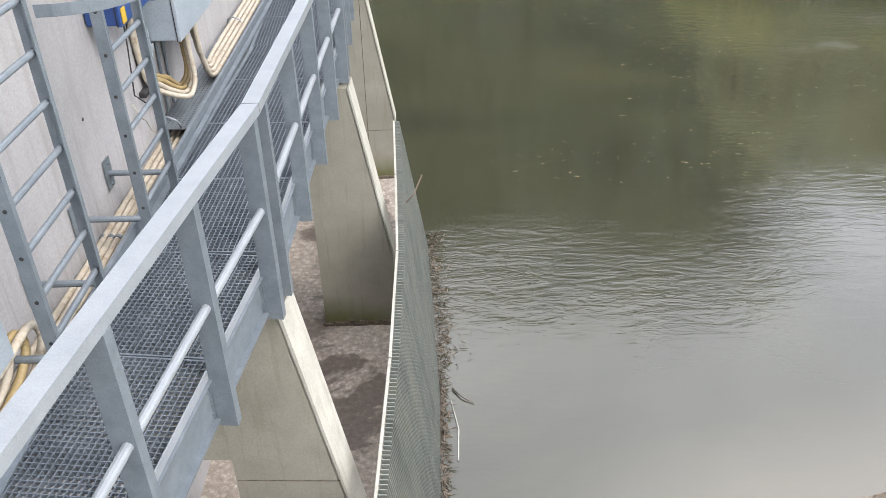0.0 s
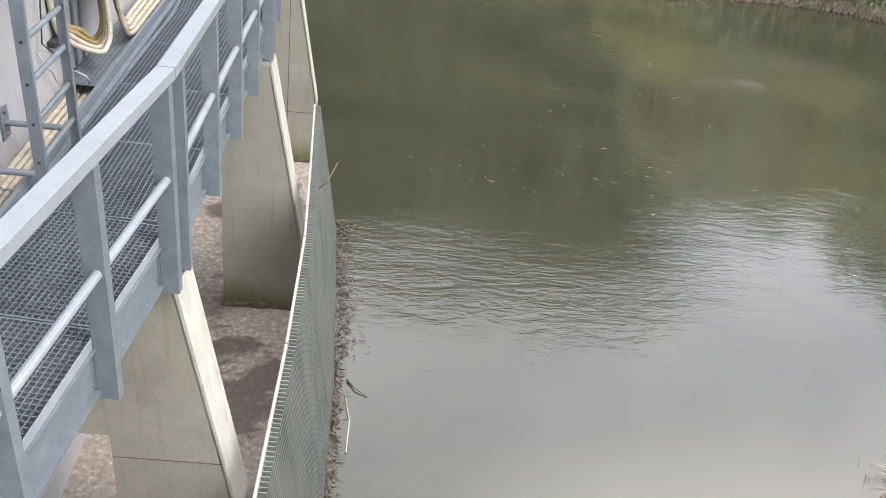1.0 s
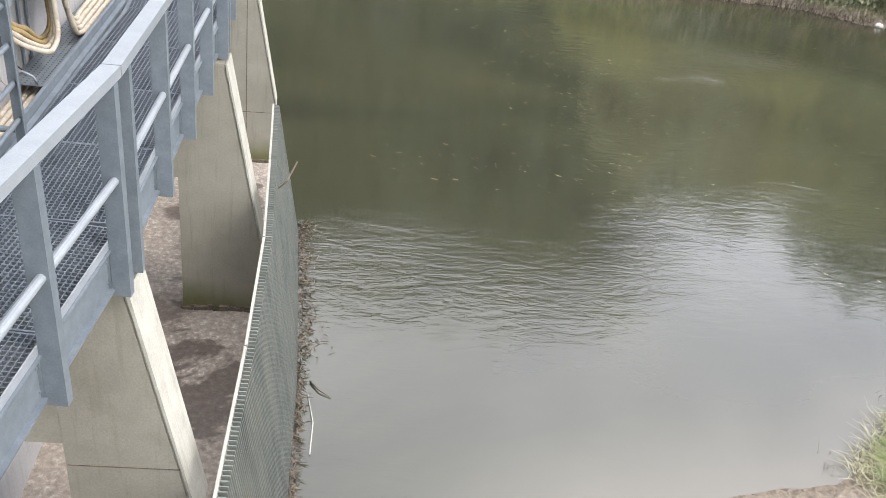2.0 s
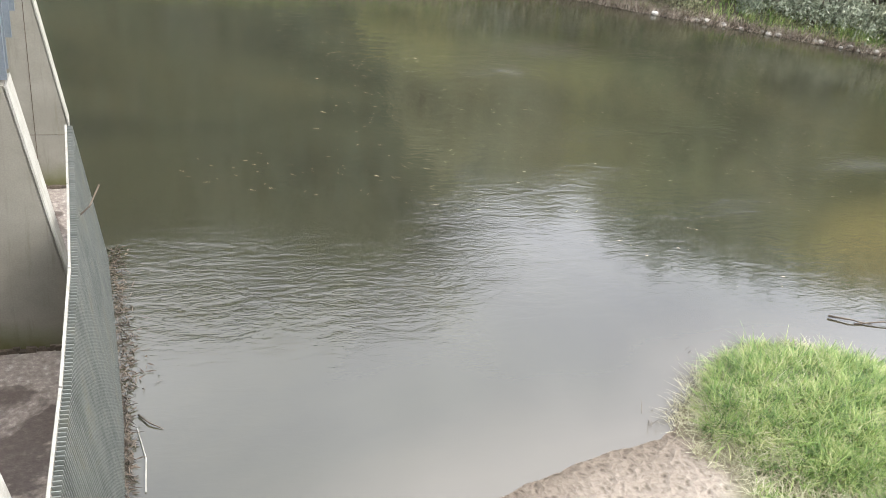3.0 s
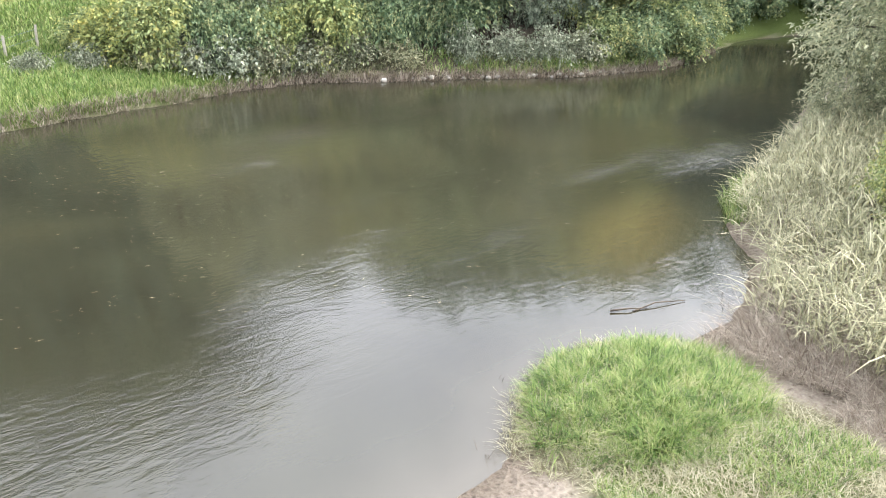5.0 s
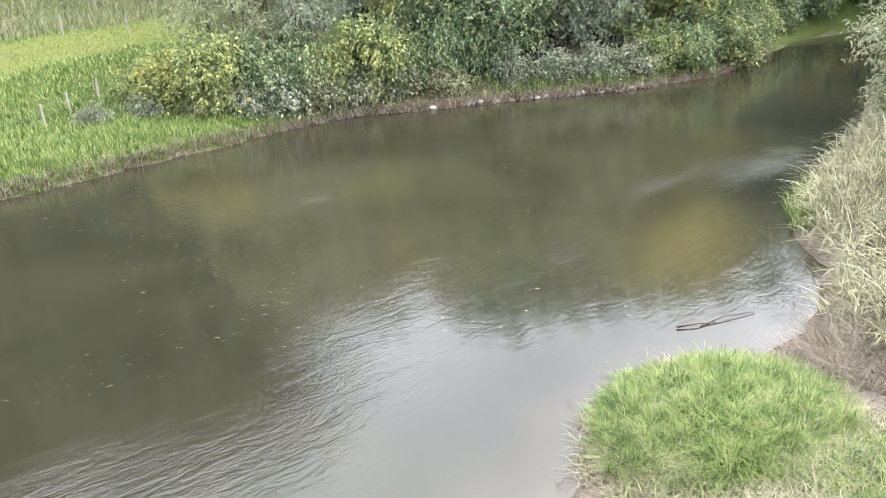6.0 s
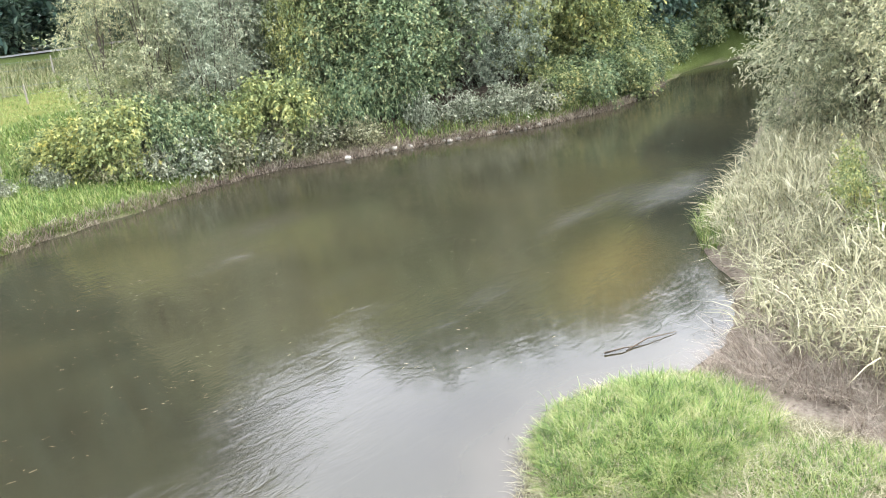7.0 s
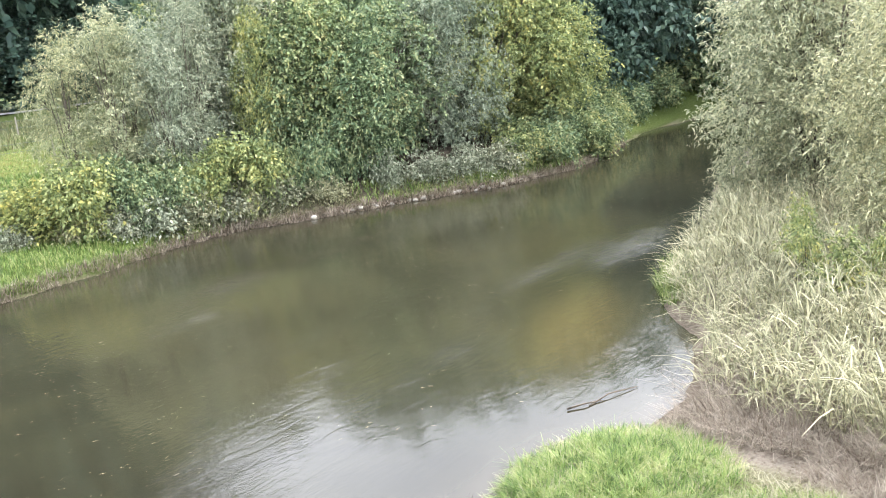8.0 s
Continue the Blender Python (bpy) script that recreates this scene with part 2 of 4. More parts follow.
def line_dist(line, px, py):
    best = np.full(px.shape, 1e9)
    for (ax, ay), (bx, by) in zip(line, line[1:]):
        dx, dy = bx - ax, by - ay
        t = np.clip(((px - ax) * dx + (py - ay) * dy) / (dx * dx + dy * dy), 0, 1)
        best = np.minimum(best, np.hypot(px - ax - t * dx, py - ay - t * dy))
    return best


def wave(px, py, k, seed):
    rng = np.random.RandomState(seed)
    out = np.zeros(px.shape)
    for i in range(5):
        a, ph, s = rng.uniform(0, 6.28), rng.uniform(0, 6.28), k * rng.uniform(0.6, 1.9)
        out += np.sin((px * math.cos(a) + py * math.sin(a)) * s + ph) / 5
    return out


MOUND = (8.55, 5.65)


def land(px, py):
    """Height of the ground, and signed distances outwards from both shores."""
    px, py = np.asarray(px, float), np.asarray(py, float)
    yl = np.interp(px, [p[0] for p in LEFT], [p[1] for p in LEFT])
    yr = np.interp(px, [p[0] for p in RIGHT], [p[1] for p in RIGHT])
    dl = line_dist(LEFT, px, py) * np.where(py > yl, 1, -1)
    dr = line_dist(RIGHT, px, py) * np.where(py < yr, 1, -1)
    dl = dl + 0.16 * wave(px, py, 2.3, 51) + 0.07 * wave(px, py, 7.0, 52)
    dr = dr + 0.13 * wave(px, py, 2.6, 53) + 0.05 * wave(px, py, 8.0, 54)
    grassy = np.clip((13.0 - px) / 3.0, 0, 1)
    shelf = np.interp(dl, [0, 0.35, 1.0, 5.0, 9.0, 14.0, 24.0, 36.0, 44.0], [-0.02, 0.30, 0.55, 1.0, 2.15, 2.6, 2.9, 3.35, 3.5])
    steep = np.interp(dl, [0, 0.5, 1.8, 3.2, 12.0, 36.0, 44.0], [-0.02, 0.25, 0.75, 1.5, 2.3, 3.35, 3.5])
    hl = shelf * grassy + steep * (1 - grassy) + 0.05 * wave(px, py, 1.3, 3) * np.clip(dl, 0, 1)
    hr = np.interp(dr, [0, 0.5, 2.0, 5.0, 12.0, 40.0], [-0.02, 0.04, 0.16, 0.5, 1.5, 2.6])
    hr = hr + 0.03 * wave(px, py, 2.6, 5) * np.clip(dr, 0, 1) + 0.25 * np.clip((px - 11.5) / 3, 0, 1) * np.clip(dr / 1.5, 0, 1)
    m = np.hypot((px - MOUND[0]) / 2.0, (py - MOUND[1]) / 1.45)
    hr = hr + 0.20 * np.clip(1 - m ** 2.4, 0, 1)
    water = -np.minimum(-dl, -dr)
    bed = -np.interp(-water, [0, 0.8, 3.0, 7.0], [0.02, 0.12, 0.7, 1.6])
    bar = np.exp(-(((px - 13.4) * 0.83 + (py - 10.3) * 0.55) / 2.3) ** 2 - ((-(px - 13.4) * 0.55 + (py - 10.3) * 0.83) / 1.1) ** 2)
    bed = np.minimum(bed + 1.1 * bar, -0.12 + 0 * bed)
    h = np.where(dl > 0, hl, np.where(dr > 0, hr, bed))
    built = (px < 0.1) & (py < 30) & (py > -30)
    h = np.where(built & (h > -0.6) & (dl < 0), -0.6, h)
    return h, dl, dr


def axis(lo, hi, step, far):
    out = list(np.arange(lo, hi + step / 2, step))
    s, a, b = step, out[0], out[-1]
    while a > -far or b < far:
        s *= 1.28
        a, b = a - s, b + s
        out = [a] + out + [b]
    return np.array(out)


def grid_object(name, xs, ys, zfun, material):
    gx, gy = np.meshgrid(xs, ys)
    z = zfun(gx, gy)
    nx, ny = len(xs), len(ys)
    co = np.stack([gx, gy, z], -1).reshape(-1, 3)
    i = np.arange(nx * ny).reshape(ny, nx)
    faces = np.stack([i[:-1, :-1], i[:-1, 1:], i[1:, 1:], i[1:, :-1]], -1).reshape(-1, 4)
    me = bpy.data.meshes.new(name)
    me.from_pydata(co.tolist(), [], faces.tolist())
    me.materials.append(material)
    me.shade_smooth()
    return new(name, me), gx.ravel(), gy.ravel()


def attribute(ob, name, values):
    a = ob.data.attributes.new(name, 'FLOAT', 'POINT')
    a.data.foreach_set("value", np.asarray(values, np.float32))


def attr_node(n, name):
    a = n.new("ShaderNodeAttribute")
    a.attribute_name = name
    return a.outputs["Fac"]


def ground_material():
    m, n, l = node_mat("bank_ground")
    geo = n.new("ShaderNodeNewGeometry")
    vec = geo.outputs["Position"]
    a = noise_node(n, l, 1.1, 5, 0.6, vec)
    b = noise_node(n, l, 14, 5, 0.7, vec)
    v = n.new("ShaderNodeTexVoronoi")
    v.inputs["Scale"].default_value = 8.0
    v.inputs["Randomness"].default_value = 1.0
    warp = mix_node(n, l, 0.32, vec, noise_node(n, l, 2.3, 3, 0.6, vec).outputs["Color"], 'ADD')
    l.new(warp, v.inputs["Vector"])
    sand = ramp_node(n, l, b.outputs["Fac"], [(0.25, (0.19, 0.155, 0.125)), (0.5, (0.31, 0.265, 0.215)), (0.8, (0.40, 0.35, 0.29))]).outputs["Color"]
    turf = ramp_node(n, l, b.outputs["Fac"], [(0.25, (0.040, 0.060, 0.014)), (0.5, (0.085, 0.120, 0.026)), (0.8, (0.150, 0.170, 0.050))]).outputs["Color"]
    mown = ramp_node(n, l, a.outputs["Fac"], [(0.3, (0.105, 0.145, 0.035)), (0.7, (0.205, 0.195, 0.055))]).outputs["Color"]
    earth = ramp_node(n, l, b.outputs["Fac"], [(0.25, (0.036, 0.029, 0.021)), (0.5, (0.078, 0.063, 0.046)), (0.8, (0.130, 0.108, 0.080))]).outputs["Color"]
    prints = ramp_node(n, l, v.outputs["Distance"], [(0.10, (0.55, 0.53, 0.50)), (0.36, (1, 1, 1))]).outputs["Color"]
    sand = mix_node(n, l, 1.0, sand, prints, 'MULTIPLY')
    c = mix_node(n, l, attr_node(n, "turf"), sand, turf)
    c = mix_node(n, l, attr_node(n, "mown"), c, mown)
    c = mix_node(n, l, attr_node(n, "earth"), c, earth)
    c = mix_node(n, l, attr_node(n, "wet"), c, mix_node(n, l, 1.0, c, (0.5, 0.47, 0.44), 'MULTIPLY'))
    h = n.new("ShaderNodeMath")
    h.operation = 'ADD'
    l.new(b.outputs["Fac"], h.inputs[0])
    l.new(v.outputs["Distance"], h.inputs[1])
    return finish(m, n, l, c, 0.9, 0, h.outputs[0], 0.09, 0.8, 0.3)


def water_material():
    m, n, l = node_mat("river_water")
    geo = n.new("ShaderNodeNewGeometry")
    vec = geo.outputs["Position"]
    big = noise_node(n, l, 0.16, 4, 0.6, vec, 0.6)
    deep = ramp_node(n, l, big.outputs["Fac"], [(0.3, (0.0215, 0.0200, 0.0135)), (0.5, (0.0350, 0.0338, 0.0205)), (0.7, (0.0470, 0.0435, 0.0245))]).outputs["Color"]
    c = mix_node(n, l, attr_node(n, "shallow"), deep, (0.068, 0.056, 0.025))
    c = mix_node(n, l, attr_node(n, "edge"), c, (0.105, 0.09, 0.068))
    # flow runs along the river; fine ripples ride on slow swells
    mp = n.new("ShaderNodeMapping")
    mp.inputs["Rotation"].default_value = (0, 0, radians(-20))
    mp.inputs["Scale"].default_value = (0.55, 1.5, 1)
    l.new(vec, mp.inputs["Vector"])
    r1 = noise_node(n, l, 8.0, 4, 0.6, mp.outputs["Vector"], 0.5)
    r2 = noise_node(n, l, 1.1, 2, 0.5, mp.outputs["Vector"], 0.3)
    riff = attr_node(n, "riffle")
    s = n.new("ShaderNodeMath")
    s.operation = 'MULTIPLY'
    r3 = noise_node(n, l, 2.4, 4, 0.6, mp.outputs["Vector"], 0.9)
    both = n.new("ShaderNodeMath")
    both.operation = 'MULTIPLY_ADD'
    both.inputs[1].default_value = 2.2
    l.new(r3.outputs["Fac"], both.inputs[0])
    l.new(r1.outputs["Fac"], both.inputs[2])
    l.new(both.outputs[0], s.inputs[0])
    l.new(riff, s.inputs[1])
    ad = n.new("ShaderNodeMath")
    ad.operation = 'MULTIPLY_ADD'
    ad.inputs[1].default_value = 0.012
    l.new(r2.outputs["Fac"], ad.inputs[0])
    l.new(s.outputs[0], ad.inputs[2])
    p = finish(m, n, l, c, 0.012, 0, ad.outputs[0], 0.030, 1.0, 0.5)
    n_p = [q for q in n if q.type == 'BSDF_PRINCIPLED'][0]
    n_p.inputs["IOR"].default_value = 1.62
    return p


xs, ys = axis(0.0, 34.0, 0.25, 1600), axis(2.0, 40.0, 0.25, 1600)
ground, gx, gy = grid_object("ground", xs, ys, lambda a, b: land(a, b)[0], ground_material())
tagged(ground, "river banks of sand, mud and grass", "ground", kind="structure")
gh, gdl, gdr = land(gx, gy)
mm = np.hypot((gx - MOUND[0]) / 2.0, (gy - MOUND[1]) / 1.45)
turf = np.where(gdl > 0, np.clip(gdl * 3 + 1.6, 0, 1) * np.clip((13.4 - gx) / 1.0, 0, 1) + (gdl > 9), np.clip((1.1 - np.minimum(mm, np.hypot((gx - 8.1) / 2.0, (gy - 3.9) / 1.8))) * 3, 0, 1))
turf = np.clip(np.where((gdr > 9) & (gdl < 0), 1, turf), 0, 1)
turf = np.maximum(turf, np.clip((gx - 29) / 2, 0, 1) * (gdl > 0))
attribute(ground, "turf", turf)
attribute(ground, "mown", np.clip((4.2 - np.abs(gy - 39.5 - 0.55 * (gx - 8.0))) / 1.5, 0, 1) * np.clip((19 - gx) / 2, 0, 1) * (gdl > 0))
attribute(ground, "earth", np.clip((gx - 12.4) / 1.5, 0, 1) * np.clip((33 - gx) / 3, 0, 1) * (gdl > -1) * (gdl < 9) + np.clip((gx - 9.0) / 1.2, 0, 1) * (gdr > -0.2) * (gdr < 9) * 0.12)
attribute(ground, "wet", np.clip(1.0 - gh / 0.10, 0, 1) * (gh < 0.12))

wx, wy = axis(0.0, 34.0, 0.3, 160), axis(2.0, 28.0, 0.3, 160)
water, ax_, ay_ = grid_object("water", wx, wy, lambda a, b: np.zeros(a.shape), water_material())
tagged(water, "murky olive river water with slow ripples", "water", kind="structure")
wh, wdl, wdr = land(ax_, ay_)
attribute(water, "shallow", np.clip((1 + 0.35 * wave(ax_, ay_, 1.3, 66)) * (np.exp(-(((ax_ - 13.9) * 0.87 + (ay_ - 9.9) * 0.49) / 3.2) ** 2 - ((-(ax_ - 13.9) * 0.49 + (ay_ - 9.9) * 0.87) / 1.1) ** 2) - 0.2) * 1.5, 0, 1))
attribute(water, "edge", np.clip(1 + wdr / 1.5, 0, 1) ** 1.7 * 0.6 * (ax_ < 12))
riffle = 0.022 + 0.07 * np.clip((np.hypot(ax_, ay_) - 11) / 12, 0, 1) * np.clip((42 - np.hypot(ax_, ay_)) / 14, 0.15, 1) * (0.8 + 0.9 * wave(ax_, ay_, 0.9, 63)) + 0.012 * (1 + wave(ax_, ay_, 0.5, 61))
for cx, cy, lx, ly, amp in ((2.2, 9.1, 2.6, 0.75, 0.36), (4.2, 9.0, 1.0, 0.8, 0.34), (1.2, 10.2, 2.0, 1.0, 0.22), (4.9, 10.6, 0.9, 1.2, 0.16), (20.5, 12.5, 2.4, 0.7, 1.1), (17.7, 13.4, 2.4, 0.5, 0.7), (11.6, 11.5, 2.0, 0.35, 0.14), (9.4, 13.0, 2.0, 0.35, 0.12),
                            (7.6, 12.2, 1.2, 0.4, 0.12), (11.7, 20.7, 1.8, 0.8, 0.8), (9.4, 18.8, 1.5, 0.6, 0.5), (9.8, 14.9, 2.0, 0.4, 0.12), (6.1, 11.8, 1.4, 0.5, 0.14), (14.2, 8.6, 1.2, 0.3, 0.16), (16.5, 20.8, 2.5, 0.6, 0.25), (13.4, 15.0, 2.4, 0.4, 0.14)):
    riffle = riffle + amp * np.exp(-((ax_ - cx) / lx) ** 2 - ((ay_ - cy - 0.12 * (ax_ - cx)) / ly) ** 2) * (0.75 + 0.6 * wave(ax_, ay_, 2.4, 62))
riffle = np.maximum(riffle, 0.008)
attribute(water, "riffle", riffle)

# ---- intake structure ----
JOINTS = [(-1.60, -0.6), (-1.03, 4.34 - 0.08), (-0.945, 8.20), (-1.12, 12.0), (-1.60, 16.0)]   # centre of the hand rail
WALK_IN = 0.93                                                                               # walkway width
Z_RAIL, Z_GRATE, Z_FOOT = 4.78, 3.73, 3.39


def on_rail(y, off=0.0):
    for (ax, ay), (bx, by) in zip(JOINTS, JOINTS[1:]):
        if y <= by or (bx, by) == JOINTS[-1]:
            t = (y - ay) / (by - ay)
            return ax + (bx - ax) * t + off, math.atan2(bx - ax, by - ay)


floor = None
bm = bmesh.new()
add_box(bm, (-2.4, -3, -0.9), (-0.30, 10.34, 0.3))
add_box(bm, (-2.4, 10.345, -0.9), (-0.60, 12.2, 0.298))


def slab_material():
    m, n, l = node_mat("wet_slab")
    geo = n.new("ShaderNodeNewGeometry")
    vec = geo.outputs["Position"]
    a = noise_node(n, l, 1.0, 5, 0.62, vec, 0.4)
    b = noise_node(n, l, 16, 5, 0.7, vec)
    wet = ramp_node(n, l, a.outputs["Fac"], [(0.525, (0, 0, 0)), (0.565, (1, 1, 1))]).outputs["Color"]
    dry = ramp_node(n, l, b.outputs["Fac"], [(0.3, (0.155, 0.130, 0.112)), (0.55, (0.265, 0.228, 0.196)), (0.72, (0.44, 0.40, 0.35))]).outputs["Color"]
    c = mix_node(n, l, wet, dry, mix_node(n, l, 0.72, dry, (0.055, 0.04, 0.034)))
    r = n.new("ShaderNodeMapRange")
    r.inputs["To Min"].default_value, r.inputs["To Max"].default_value = 0.9, 0.35
    l.new(wet, r.inputs["Value"])
    return finish(m, n, l, c, r.outputs["Result"], 0, b.outputs["Fac"], 0.012, 0.6, 0.4)


floor = part("floor", bm, slab_material())
tagged(floor, "stained wet concrete slab behind the screen", "floor", kind="structure")

bm = bmesh.new()
add_box(bm, (-2.75, -3, -0.9), (-2.35, 20, 9.0), bevel=0.01)
wall = part("wall_west", bm, WALL)
tagged(wall, "pale cast concrete wall with faint streaks", "wall", kind="structure")
for wy_, wz_ in ((5.1, 4.35), (6.9, 4.6), (3.6, 4.9)):
    bm = bmesh.new()
    add_tube(bm, [(-2.36, wy_, wz_), (-2.346, wy_, wz_)], 0.012, 8)
    part("tie_hole", bm, BLACK, wall)


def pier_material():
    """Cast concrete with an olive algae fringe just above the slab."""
    m, n, l = node_mat("pier_concrete")
    geo = n.new("ShaderNodeNewGeometry")
    vec = geo.outputs["Position"]
    a = noise_node(n, l, 1.8, 5, 0.6, vec)
    b = noise_node(n, l, 60, 4, 0.65, vec)
    c = ramp_node(n, l, a.outputs["Fac"], [(0.25, (0.180, 0.168, 0.134)), (0.5, (0.228, 0.214, 0.174)), (0.8, (0.268, 0.254, 0.212))]).outputs["Color"]
    spots = ramp_node(n, l, b.outputs["Fac"], [(0.3, (0.75, 0.75, 0.75)), (0.7, (1.12, 1.12, 1.12))]).outputs["Color"]
    c = mix_node(n, l, 0.5, c, mix_node(n, l, 1.0, c, spots, 'MULTIPLY'))
    mp = n.new("ShaderNodeMapping")
    mp.inputs["Scale"].default_value = (7.0, 7.0, 0.5)
    l.new(vec, mp.inputs["Vector"])
    st = noise_node(n, l, 2.0, 5, 0.65, mp.outputs["Vector"])
    f = ramp_node(n, l, st.outputs["Fac"], [(0.56, (0, 0, 0)), (0.74, (1, 1, 1))]).outputs["Color"]
    c = mix_node(n, l, f, c, mix_node(n, l, 0.5, c, (0.13, 0.12, 0.08)))
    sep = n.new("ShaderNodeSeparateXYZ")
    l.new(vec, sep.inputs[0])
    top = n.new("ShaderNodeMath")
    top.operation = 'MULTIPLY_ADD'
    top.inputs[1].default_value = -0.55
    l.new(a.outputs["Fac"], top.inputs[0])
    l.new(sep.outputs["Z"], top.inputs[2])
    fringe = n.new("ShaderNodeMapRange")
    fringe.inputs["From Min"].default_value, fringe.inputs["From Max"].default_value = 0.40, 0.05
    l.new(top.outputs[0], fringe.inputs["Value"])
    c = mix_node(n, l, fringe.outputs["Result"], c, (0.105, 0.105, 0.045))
    return finish(m, n, l, c, 0.85, 0, b.outputs["Fac"], 0.003, 0.6, 0.4)


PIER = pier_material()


def pier(y, turn, dx):
    """A buttress: a tapering nose, a corbel under the walkway and a pale sloping coping."""
    thing = empty("concrete_pier", (dx, y, 0.3), "beige concrete buttress with sloping pale nose on the wet slab", "pier", "piers under the walkway")
    thing.rotation_euler = (0, 0, turn)
    T = 0.34
    bm = bmesh.new()
    add_prism(bm, [(-0.47, -0.1), (0.43, -0.1), (0.40, 0.96), (0.02, 3.06), (-0.47, 3.06)], 0, T)
    bmesh.ops.bevel(bm, geom=[e for e in bm.edges if abs((e.verts[0].co - e.verts[1].co).y) < 0.01 and e.verts[0].co.x > 0], offset=0.012, segments=2, affect='EDGES')
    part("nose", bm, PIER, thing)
    bm = bmesh.new()
    add_prism(bm, [(-1.6, 1.75), (-0.472, 1.75), (-0.472, 3.06), (-1.6, 3.06)], 0.002, T - 0.002)
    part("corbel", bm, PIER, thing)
    bm = bmesh.new()
    add_prism(bm, [(0.405, 0.98), (0.422, 0.985), (0.047, 3.07), (0.026, 3.06)], -0.004, T + 0.004)
    part("coping", bm, COPING, thing, "pale weathered coping on the slope")
    if dx < -0.99:
        z = 0.84 if y > 9 else 1.54
        bm = bmesh.new()
        add_box(bm, (-0.46, -0.003, z), (0.40 - 0.18 * max(0, z - 0.96), 0.002, z + 0.008))
        part("form_joint", bm, DRIFT, thing)
    if y > 9:
        bm = bmesh.new()
        add_box(bm, (-0.035, -0.003, 0.0), (-0.025, 0.002, 3.0))
        part("form_joint", bm, DRIFT, thing)
    bm = bmesh.new()
    for k in range(26):
        x = -0.47 + 0.9 * k / 25
        s = 0.025 + 0.03 * random.random()
        add_box(bm, (x - s, -s * 0.8, -0.04), (x + s, 0.01, 0.02 + 0.05 * random.random()), pose(0, 0, 0, 0, 0, 0))
    part("mud_line", bm, DRIFT, thing, "dark mud and rubble at the foot")["kind"] = "stuff"
    return thing


for y, turn, dx in ((0.35, -5.0, -1.36), (4.20, -2.4, -1.075), (8.05, 0.0, -0.94), (11.91, 2.4, -1.03), (19.0, 5.0, -2.1)):
    pier(y, radians(turn), dx)

# walkway: two beams, cross members and the grating panels
walkway = empty("walkway", (-1.4, 4.3, Z_GRATE), "galvanised steel walkway with mesh grating", "walkway")
to_local = lambda ob: Matrix.Translation(-Vector(ob.location))


def along(y, inset):
    x, a = on_rail(y)
    return Vector((x - inset, y, 0))


def strip(bm, ya, yb, inset0, inset1, z0, z1):
    """A straight member that follows the walkway between two stations."""
    p = [along(ya, inset0), along(ya, inset1), along(yb, inset1), along(yb, inset0)]
    lo = [bm.verts.new((q.x, q.y, z0)) for q in p]
    hi = [bm.verts.new((q.x, q.y, z1)) for q in p]
    for f in (lo, hi[::-1], *[(lo[i], hi[i], hi[(i + 1) % 4], lo[(i + 1) % 4]) for i in range(4)]):
        bm.faces.new(f)
    bmesh.ops.recalc_face_normals(bm, faces=bm.faces)


def profile(bm, ya, yb, outline):
    """A rolled section: an outline of inset and height, drawn along the walkway."""
    a = [bm.verts.new((along(ya, i).x, ya, z)) for i, z in outline]
    b = [bm.verts.new((along(yb, i).x, yb, z)) for i, z in outline]
    k = len(outline)
    for f in (a, b, *[(a[i], a[(i + 1) % k], b[(i + 1) % k], b[i]) for i in range(k)]):
        bm.faces.new(f)
    bmesh.ops.recalc_face_normals(bm, faces=bm.faces)


def local_part(name, bm, mat, thing, label=""):
    bmesh.ops.transform(bm, matrix=to_local(thing), verts=bm.verts)
    return part(name, bm, mat, thing, label)


SPANS = list(zip([j[1] for j in JOINTS], [j[1] for j in JOINTS][1:]))
for ya, yb in SPANS:
    ya, yb = ya + 0.006, yb - 0.006
    for inset in (0.075, WALK_IN + 0.03):
        bm = bmesh.new()
        profile(bm, ya, yb, [(inset + 0.012, 3.425), (inset + 0.012, 3.712), (inset - 0.035, 3.712), (inset - 0.035, 3.70), (inset, 3.70), (inset, 3.44), (inset - 0.035, 3.44), (inset - 0.035, 3.425)])
        local_part("edge_beam", bm, GALV, walkway)
    bm = bmesh.new()
    strip(bm, ya, yb, 0.057, 0.065, 3.714, 3.768)
    local_part("toe_board", bm, GALV_LIGHT, walkway)
    for k in range(5):
        yy = ya + (yb - ya) * (k + 0.5) / 5
        bm = bmesh.new()
        strip(bm, yy - 0.03, yy + 0.03, 0.09, WALK_IN + 0.02, 3.52, 3.69)
        local_part("cross_member", bm, GALV, walkway)

PW, PL = WALK_IN - 0.09, 0.985


def grating_mesh():
    bm = bmesh.new()
    step = 0.0335
    nx, ny = int(PW / step), int(PL / step)
    for i in range(nx + 1):
        x = -PW / 2 + PW * i / nx
        add_box(bm, (x - 0.0022, -PL / 2, -0.03), (x + 0.0022, PL / 2, 0.0))
    for j in range(ny + 1):
        y = -PL / 2 + PL * j / ny
        w = 0.006 if j in (0, ny) else 0.0022
        add_box(bm, (-PW / 2, y - w, -0.02), (PW / 2, y + w, -0.001))
    me = bpy.data.meshes.new("grating_panel")
    bm.to_mesh(me)
    bm.free()
    me.materials.append(GRATE)
    return me


gm = grating_mesh()
yy = -0.1
while yy < 15.5:
    x, a = on_rail(yy)
    g = new("grating_panel", gm)
    g.parent = walkway
    g.matrix_basis = to_local(walkway) @ pose(x - 0.09 - PW / 2, yy, Z_GRATE, 0, 0, -math.degrees(a))
    yy += 1.0

# railing
railing = empty("railing", (-1.03, 4.3, Z_FOOT), "galvanised railing with wide flat pale hand rail", "railing")


